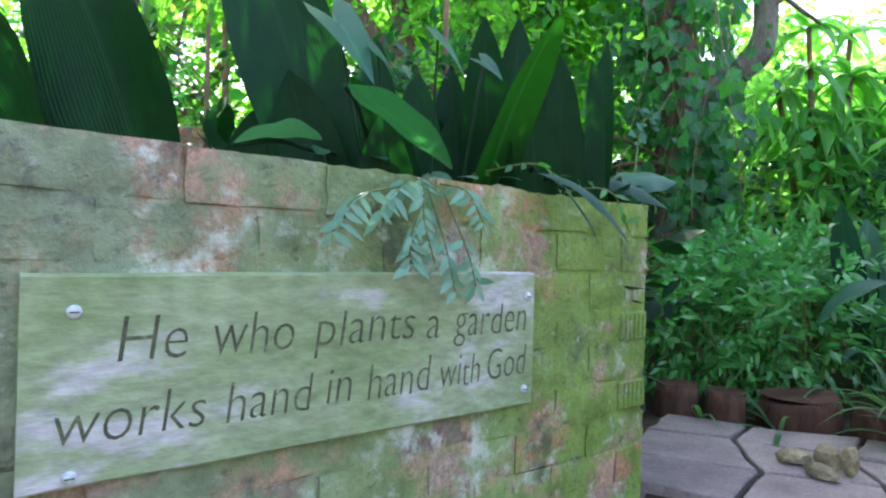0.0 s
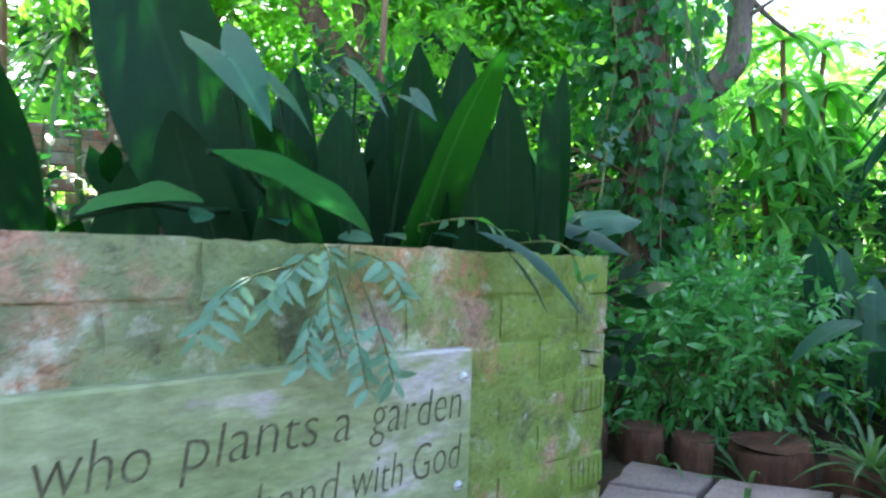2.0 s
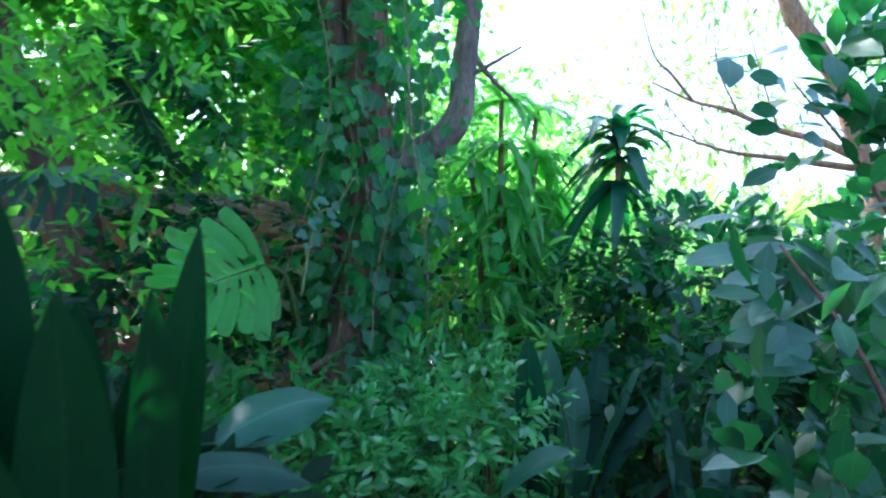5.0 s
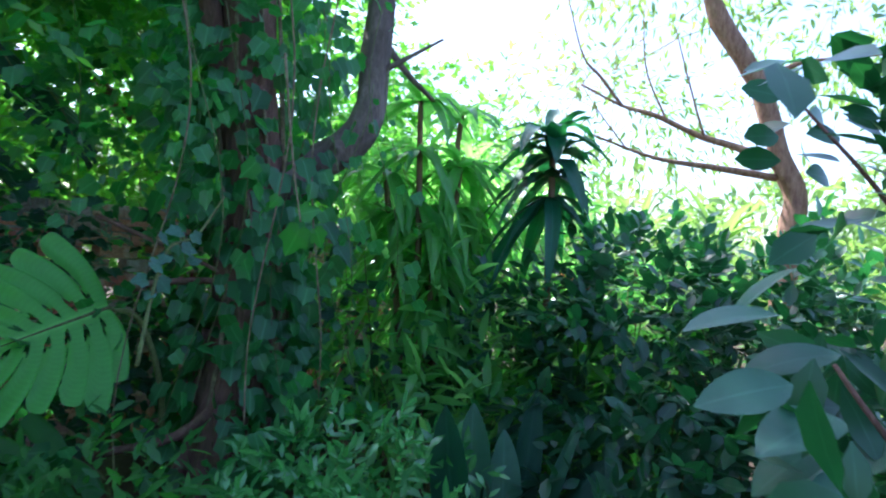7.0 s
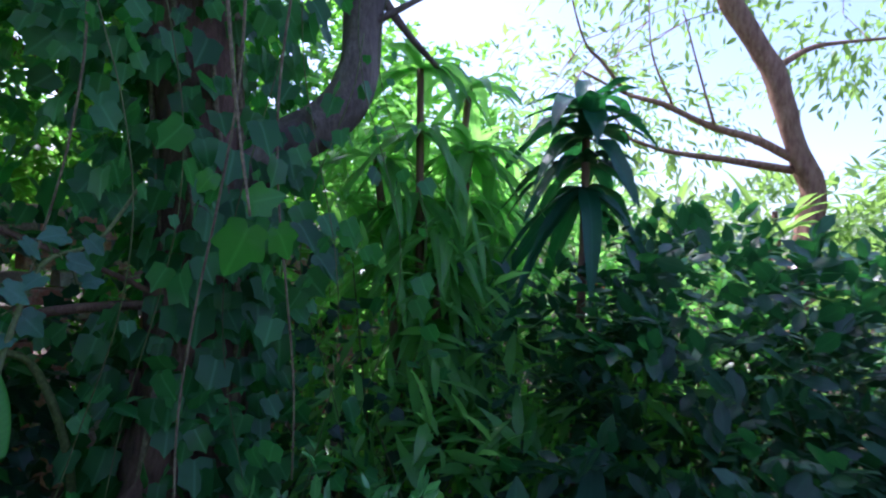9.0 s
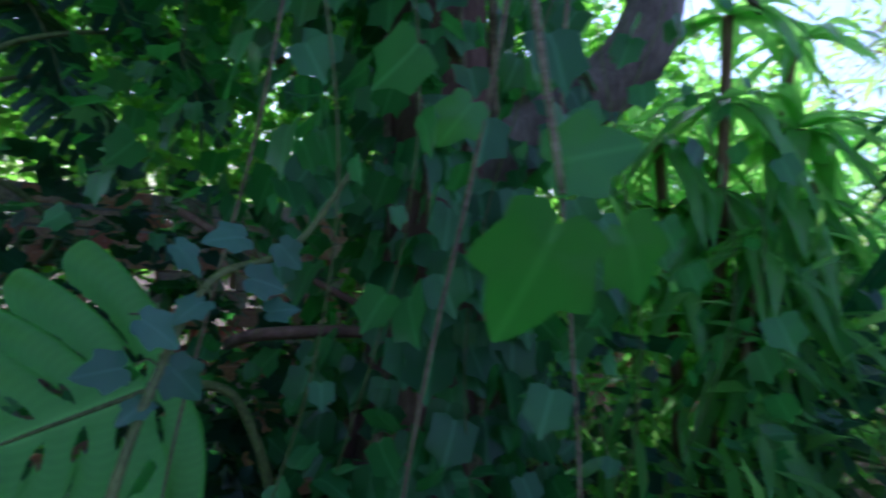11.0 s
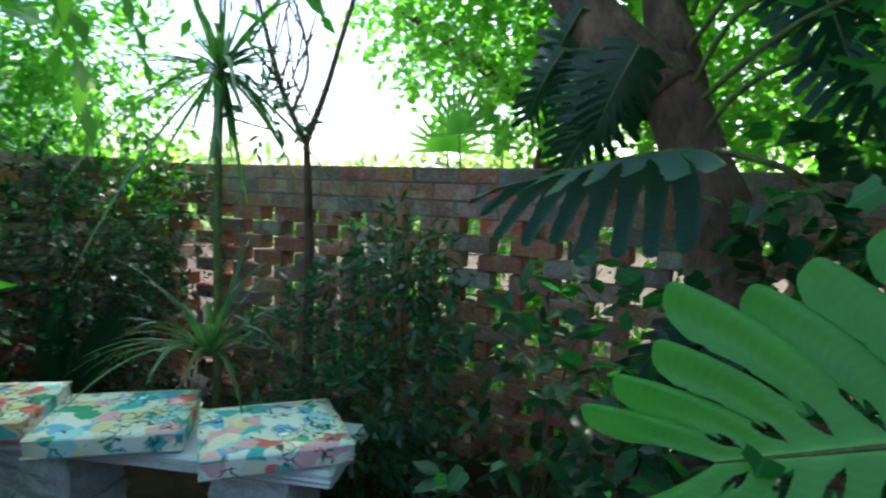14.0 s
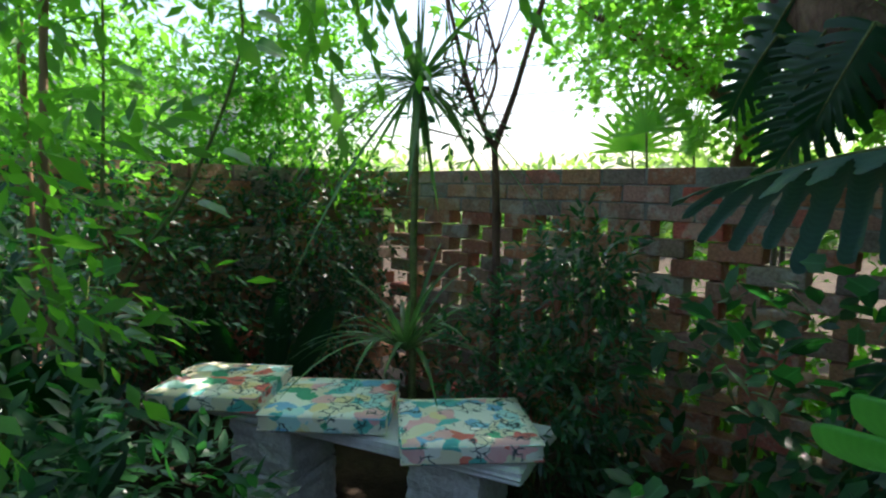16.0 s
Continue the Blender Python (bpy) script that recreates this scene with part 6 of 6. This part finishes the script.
def monstera_leaf(t, base, tip, width, normal, mat="monstera", lobes=9, arch=0.15, cup=0.15, label="", sag=0.0, slit=0.16, hole=True, slant=0.42):
    base, tip = Vector(base), Vector(tip)
    y = (tip - base).normalized()
    n = Vector(normal)
    x = y.cross(n).normalized()
    z = x.cross(y)
    m = Matrix((x, y, z)).transposed().to_4x4()
    m.translation = base
    ln = (tip - base).length
    lf = part("leaf", monstera_mesh(ln, width, lobes, slit, arch, hole, cup, sag, slant, *((252, 44) if hole and width > 0.5 else (126, 22))), mat, t, label, m)
    mid = [(0, ln * 0.8 * s, -arch * ln * s * s + 0.002) for s in (0, 0.25, 0.5, 0.75, 1.0)]
    part("midrib", limb(mid, 0.0055, 0.0015, 6), "stem", lf)
    return lf


mon = thing("monstera", "monstera with a huge bright split leaf full of holes", "plant")
monstera_leaf(mon, (0.42, 3.35, 1.02), (0.13, 3.02, 0.92), 0.6, (0.45, -0.75, 0.42), lobes=7, arch=0.04, cup=0.04, slit=0.1, slant=0.8)
part("leaf_stalk", limb([(0.55, 3.6, 0.0), (0.6, 3.5, 0.6), (0.52, 3.43, 0.95), (0.42, 3.35, 1.02)], 0.014, 0.008, 8), "stem", mon)
monstera_leaf(mon, (0.35, 3.3, 0.55), (0.0, 3.0, 0.35), 0.4, (0.4, -0.5, 0.8), "fern", 7, 0.2)
part("leaf_stalk", limb([(0.5, 3.5, 0.0), (0.45, 3.4, 0.4), (0.35, 3.3, 0.55)], 0.01, 0.006, 8), "stem", mon)

tree("leaning_tree", "leaning forked tree trunk beside the brick screen", [(-0.36, 4.02, -0.05), (-0.38, 4.0, 0.5), (-0.49, 4.02, 1.12), (-0.62, 4.0, 1.45), (-0.75, 3.98, 1.7)],
     [([(-0.7, 3.98, 1.6), (-0.9, 3.9, 1.82), (-1.09, 3.85, 2.05), (-1.5, 3.7, 2.7), (-2.0, 3.5, 3.4)], 0.105, 0.06), ([(-0.66, 4.02, 1.5), (-0.8, 4.1, 1.8), (-0.9, 4.14, 2.05), (-1.05, 4.3, 2.8), (-1.1, 4.5, 3.8)], 0.09, 0.05)],
     # Lumps at (-1.2, 3.0) and (-3.1, 2.9): unseen, added to block sun.
     [((-1.7, 4.5, 3.7), (1.3, 0.8, 0.6)), ((-1.2, 3.0, 3.7), (0.75, 0.5, 0.3)), ((-3.1, 2.9, 3.15), (0.9, 0.7, 0.3)), ((-0.7, 5.0, 3.5), (1.2, 0.9, 0.8)), ((-2.9, 4.6, 3.4), (1.2, 0.8, 0.7)), ((-0.4, 4.4, 2.7), (0.7, 0.4, 0.6))], "canopy", MAPLE, 0.11, 6, 0.3, 45, r=0.14, knobbly=0.25)
ph = thing("philodendron", "climbing philodendron with dark split leaves on the leaning tree", "plant")
monstera_leaf(ph, (-0.31, 3.62, 1.4), (-0.63, 3.17, 1.32), 0.38, (-0.55, 0.25, 0.85), "blue", 8, 0.1, -0.95, "dark split leaf with blue sky sheen painted in", 0.6, slit=0.2, hole=False)
part("leaf_stalk", limb([(-0.2, 4.0, 1.15), (-0.1, 3.89, 1.24), (-0.16, 3.78, 1.35), (-0.28, 3.66, 1.4)], 0.012, 0.007, 8), "stem", ph)
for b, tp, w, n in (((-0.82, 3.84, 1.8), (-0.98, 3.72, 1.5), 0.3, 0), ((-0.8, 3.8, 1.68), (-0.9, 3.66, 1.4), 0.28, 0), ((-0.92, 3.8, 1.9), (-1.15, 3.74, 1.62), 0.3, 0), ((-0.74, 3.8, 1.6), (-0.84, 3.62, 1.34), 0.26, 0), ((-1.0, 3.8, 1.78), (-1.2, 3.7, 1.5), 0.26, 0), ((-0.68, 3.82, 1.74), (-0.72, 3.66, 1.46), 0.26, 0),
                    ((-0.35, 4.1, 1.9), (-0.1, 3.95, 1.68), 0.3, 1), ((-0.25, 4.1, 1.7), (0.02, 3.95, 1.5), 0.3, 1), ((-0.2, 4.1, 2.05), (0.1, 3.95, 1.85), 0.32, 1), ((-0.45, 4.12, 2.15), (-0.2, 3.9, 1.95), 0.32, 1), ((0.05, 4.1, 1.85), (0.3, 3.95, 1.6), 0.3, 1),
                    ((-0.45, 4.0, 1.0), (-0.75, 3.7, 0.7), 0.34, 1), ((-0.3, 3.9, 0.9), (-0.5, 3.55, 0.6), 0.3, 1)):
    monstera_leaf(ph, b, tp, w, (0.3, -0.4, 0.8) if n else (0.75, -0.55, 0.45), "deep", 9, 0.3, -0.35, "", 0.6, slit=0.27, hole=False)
    part("leaf_stalk", limb([(-0.65 if b[2] > 1.5 else -0.4, 4.0, b[2] - 0.3), ((b[0] - 0.6) / 2, 3.97, b[2] - 0.1), b], 0.01, 0.006, 6), "stem", ph)


# ---- beyond the screen wall ----
tree("garden_tree", "large bright green backlit tree behind the brick screen", [(-4.2, 6.3, -0.05), (-4.2, 6.3, 1.2), (-4.0, 6.3, 2.4)], [([(-4.0, 6.3, 2.2), (-3.0, 5.8, 2.9), (-2.4, 5.6, 3.3)], 0.08, 0.03), ([(-4.1, 6.3, 2.0), (-4.9, 5.6, 2.8), (-5.4, 5.2, 3.2)], 0.08, 0.03)],
     [((-3.4, 6.0, 2.75), (1.6, 1.0, 1.1)), ((-5.3, 5.9, 3.3), (1.4, 1.0, 0.9)), ((-1.8, 6.4, 2.6), (1.3, 0.9, 1.1)), ((-3.0, 5.3, 3.6), (1.4, 0.9, 0.7))], "canopy", MAPLE, 0.11, 6, 0.3, 50, r=0.15)
tree("garden_tree", "spreading backlit green tree behind the bed", [(0.3, 7.6, -0.05), (0.3, 7.6, 1.2), (0.2, 7.6, 2.6)], [([(0.2, 7.6, 2.2), (-0.8, 7.0, 3.0)], 0.07, 0.03), ([(0.2, 7.6, 2.2), (1.2, 7.2, 3.0)], 0.07, 0.03)],
     [((-0.3, 6.9, 2.4), (1.3, 0.8, 1.2)), ((1.5, 7.0, 2.6), (1.3, 0.8, 1.2)), ((0.3, 6.6, 3.4), (1.6, 0.9, 0.8)), ((2.9, 7.4, 2.2), (1.0, 0.8, 1.3)), ((1.5, 6.0, 1.4), (1.2, 0.5, 0.9)), ((-2.4, 7.8, 2.9), (2.0, 0.8, 1.7)), ((-0.6, 8.6, 3.4), (2.0, 0.8, 1.8))], "canopy", MAPLE, 0.12, 6, 0.3, 36, r=0.14)
bush("garden_shrub", "sunlit green shrubs glimpsed through the brick screen", [((-3.3, 3.85, 0.6), (0.5, 0.3, 0.7)), ((-2.5, 4.35, 0.65), (0.55, 0.3, 0.7)), ((-1.7, 4.85, 0.65), (0.55, 0.3, 0.7)), ((-0.8, 5.3, 0.65), (0.6, 0.3, 0.7)), ((0.1, 5.9, 0.65), (0.6, 0.3, 0.7)), ((-0.2, 6.2, 0.9), (1.2, 0.5, 0.9)), ((-0.9, 5.4, 1.5), (0.8, 0.4, 0.5)), ((0.8, 5.6, 1.2), (0.6, 0.35, 0.8)), ((-2.9, 4.2, 0.3), (0.6, 0.4, 0.35)), ((-2.1, 4.7, 0.3), (0.6, 0.4, 0.35)), ((-1.2, 5.2, 0.3), (0.6, 0.4, 0.35))], "canopy", LANCE, 0.1, 6, 0.25, 48, stems=False)


def fan_palm():
    t = thing("fan_palm", "bright fan palm leaves behind the screen wall", "palm")
    for c, s, yaw in (((-4.5, 5.5, 1.85), 0.55, 0.3), ((-4.2, 5.8, 1.7), 0.5, -0.3), ((-4.9, 5.6, 1.7), 0.5, 0.8)):
        part("stalk", limb([(c[0], c[1], -0.03), (c[0], c[1] + 0.05, 0.9), c], 0.02, 0.01, 6), "stem", t)
        for i in range(15):
            a = -1.6 + 3.2 * i / 14
            tip = Vector(c) + Vector((math.cos(yaw) * math.sin(a), math.sin(yaw) * math.sin(a), math.cos(a))) * s * random.uniform(0.85, 1.05)
            part("leaf", blade(c, tip, 0.05, (0, -0.02, 0.02), (math.cos(yaw) * math.cos(a), math.sin(yaw) * math.cos(a), -math.sin(a)), 6, 0.5), "canopy", t)


fan_palm()
for z, dy in ((2.05, 0.0), (1.85, 0.1), (2.4, 0.3)):
    t = thing("overhead_wire", "thin dark wire strung beyond the wall", "wire", "wires beyond the wall")
    part("strand", limb([(-9.0, 1.0 + dy, z + 0.5), (-6.5, 4.0 + dy, z + 0.3), (-4.5, 7.0 + dy, z + 0.45)], 0.006, 0.006, 5), "wire", t)
    for x, y in ((-9.0, 1.0 + dy), (-4.5, 7.0 + dy)):
        part("post", limb([(x, y, -0.05), (x, y, 1.5), (x, y, z + 0.6)], 0.03, 0.03, 8), "wire", t)
house = thing("house", "pale plastered neighbouring house beyond the garden", "house", at=(-18.5, -2.5, 0), turn=0)
part("wall", block((4.0, 9.0, 3.6), (0, 0, 1.8), 0.02), "plaster", house)
part("roof", block((5.0, 10.0, 0.25), (0, 0, 3.72), 0.02), "roof", house)
for k in (-2.5, 0.5, 3.0):
    w = part("window", block((0.08, 1.2, 1.2), (2.02, k, 2.6), 0.01), "roof", house)
    part("sill", block((0.14, 1.4, 0.08), (2.08, k, 1.95), 0.01), "plaster", w)

# ---- bricks ----


def brick_mesh(w, d, h, seed, worn=0.0):
    r = random.Random(seed)
    bm = bmesh.new()
    bmesh.ops.create_cube(bm, size=1)
    if worn:
        bmesh.ops.subdivide_edges(bm, edges=bm.edges[:], cuts=2, use_grid_fill=True)
    for v in bm.verts:
        q = v.co.copy()
        v.co = Vector((q.x * w + r.uniform(-0.003, 0.003), q.y * d + r.uniform(-0.003, 0.003), q.z * h + r.uniform(-0.002, 0.002)))
        if worn:
            rim = sum(1 for k in range(3) if abs(q[k]) > 0.49)
            v.co.y += worn * (noise.noise(Vector((q.x * 3 + seed, q.z * 3, seed * 0.7))) + (0.9 if rim >= 2 else 0)) * (1 if q.y < 0 else 0)
            v.co.z *= 1 - worn * 2 * (rim >= 2) * r.random()
    if not worn:
        bmesh.ops.bevel(bm, geom=bm.edges[:], offset=0.0045, segments=1, affect="EDGES")
    for f in bm.faces:
        f.smooth = bool(worn)
    for e in bm.edges:
        e.smooth = not worn or e.calc_face_angle(0.0) < 0.7
    me = bpy.data.meshes.new("brick")
    bm.to_mesh(me)
    bm.free()
    return me


def grooved_brick_mesh():
    """Brick end with fine vertical scratches, proud of a thin bed."""
    bm = block((0.105, 0.106, 0.072), (0, 0, 0), 0.004)
    for i in range(5):
        b2 = block((0.004, 0.006, 0.06), (-0.036 + i * 0.018, -0.053, 0), 0)
        me = bpy.data.meshes.new("tmp")
        b2.to_mesh(me)
        b2.free()
        bm.from_mesh(me)
        bpy.data.meshes.remove(me)
    me = bpy.data.meshes.new("brick")
    bm.to_mesh(me)
    bm.free()
    return me


def lay_sign_wall():
    full = [brick_mesh(0.224, 0.1, 0.082, 10 + i, 0.0035) for i in range(9)]
    half = [brick_mesh(0.107, 0.1, 0.082, 30 + i, 0.0035) for i in range(4)]
    groove = grooved_brick_mesh()
    for m in (*full, *half, groove):
        m.materials.append(M["moss_brick"])
    r = random.Random(4)
    pitch, z = 0.0882, 0.735 - 0.0882 / 2
    for row in range(13):
        x = -0.003
        first = row % 2 == 1
        while x > -2.6:
            w = 0.105 if first else 0.221
            me = (groove if row in (3, 5) else r.choice(half)) if first else r.choice(full)
            first = False
            part("brick", me, None, sign_wall, m=pose(x - w / 2, 0.046 + r.uniform(-0.002, 0.001), z + 0.022 * min(-x / 1.3, 1.0) + r.uniform(-0.003, 0.003), r.uniform(-0.5, 0.5), r.uniform(-1.0, 1.0), r.uniform(-0.3, 0.3)))
            x -= w + 0.011
        z -= pitch
    x = -0.003
    while x > -0.3:
        part("brick", r.choice(full), None, sign_wall, m=pose(x - 0.11, 0.165 + r.uniform(-0.004, 0.004), 0.735 - 0.0882 / 2 + 0.022 * min(-x / 1.3, 1.0) - r.uniform(0.0, 0.006), 0, r.uniform(-0.5, 0.5), 0))
        x -= 0.232


def lay_screen():
    full = [brick_mesh(0.224, 0.106, 0.076, 50 + i) for i in range(5)]
    for m in full:
        m.materials.append(M["brick"])
    r = random.Random(9)
    V, F = [], []

    def put(s, z, w=0.224):
        if s < 5.2:
            part("brick", r.choice(full), None, screen_wall, m=pose(s, r.uniform(-0.004, 0.004), z, r.uniform(-0.6, 0.6), r.uniform(-0.4, 0.4), r.uniform(-0.6, 0.6)))
        else:
            k = len(V)
            for dz in (-0.038, 0.038):
                for dx, dy in ((-0.112, -0.053), (0.112, -0.053), (0.112, 0.053), (-0.112, 0.053)):
                    V.append((s + dx, dy, z + dz))
            F.extend([(k, k + 3, k + 2, k + 1), (k + 4, k + 5, k + 6, k + 7), (k, k + 1, k + 5, k + 4), (k + 1, k + 2, k + 6, k + 5), (k + 2, k + 3, k + 7, k + 6), (k + 3, k, k + 4, k + 7)])
    for row in range(14):
        z = 1.115 - 0.085 * row
        s = 1.967 + 0.1625 + (0.1625 if row % 2 else 0) - 0.325 * 6
        while s < 8.0:
            put(s, z)
            s += 0.325
    for row in range(3):
        s = 0.12 + (0.117 if row % 2 else 0)
        while s < 8.0:
            put(s, 1.4 - 0.042 - 0.083 * row)
            s += 0.235
    part("mortar_bed", block((8.0, 0.096, 0.243), (4.0, 0, 1.275), 0.004), "mortar_grey", screen_wall)
    tagged(part("far_bricks", raw_mesh("far_bricks", V, F, smooth=False), "brick", screen_wall), kind="stuff")
    # bricks of the overgrown side wall
    V, F = [], []
    for row in range(16):
        z = 1.4 - 0.042 - 0.085 * row
        s = 0.0 + (0.117 if row % 2 else 0)
        while s < 4.5:
            k = len(V)
            j = r.uniform(-0.004, 0.004)
            for dz in (-0.037, 0.037):
                for dx, dy in ((0.003, -0.05), (0.222, -0.05), (0.222, 0.05), (0.003, 0.05)):
                    V.append((s + dx, dy + j, z + dz))
            F.extend([(k, k + 3, k + 2, k + 1), (k + 4, k + 5, k + 6, k + 7), (k, k + 1, k + 5, k + 4), (k + 1, k + 2, k + 6, k + 5), (k + 2, k + 3, k + 7, k + 6), (k + 3, k, k + 4, k + 7)])
            s += 0.235
    tagged(part("wall_bricks", raw_mesh("wall_bricks", V, F, smooth=False), "brick", side_wall), kind="stuff")


lay_sign_wall()
lay_screen()
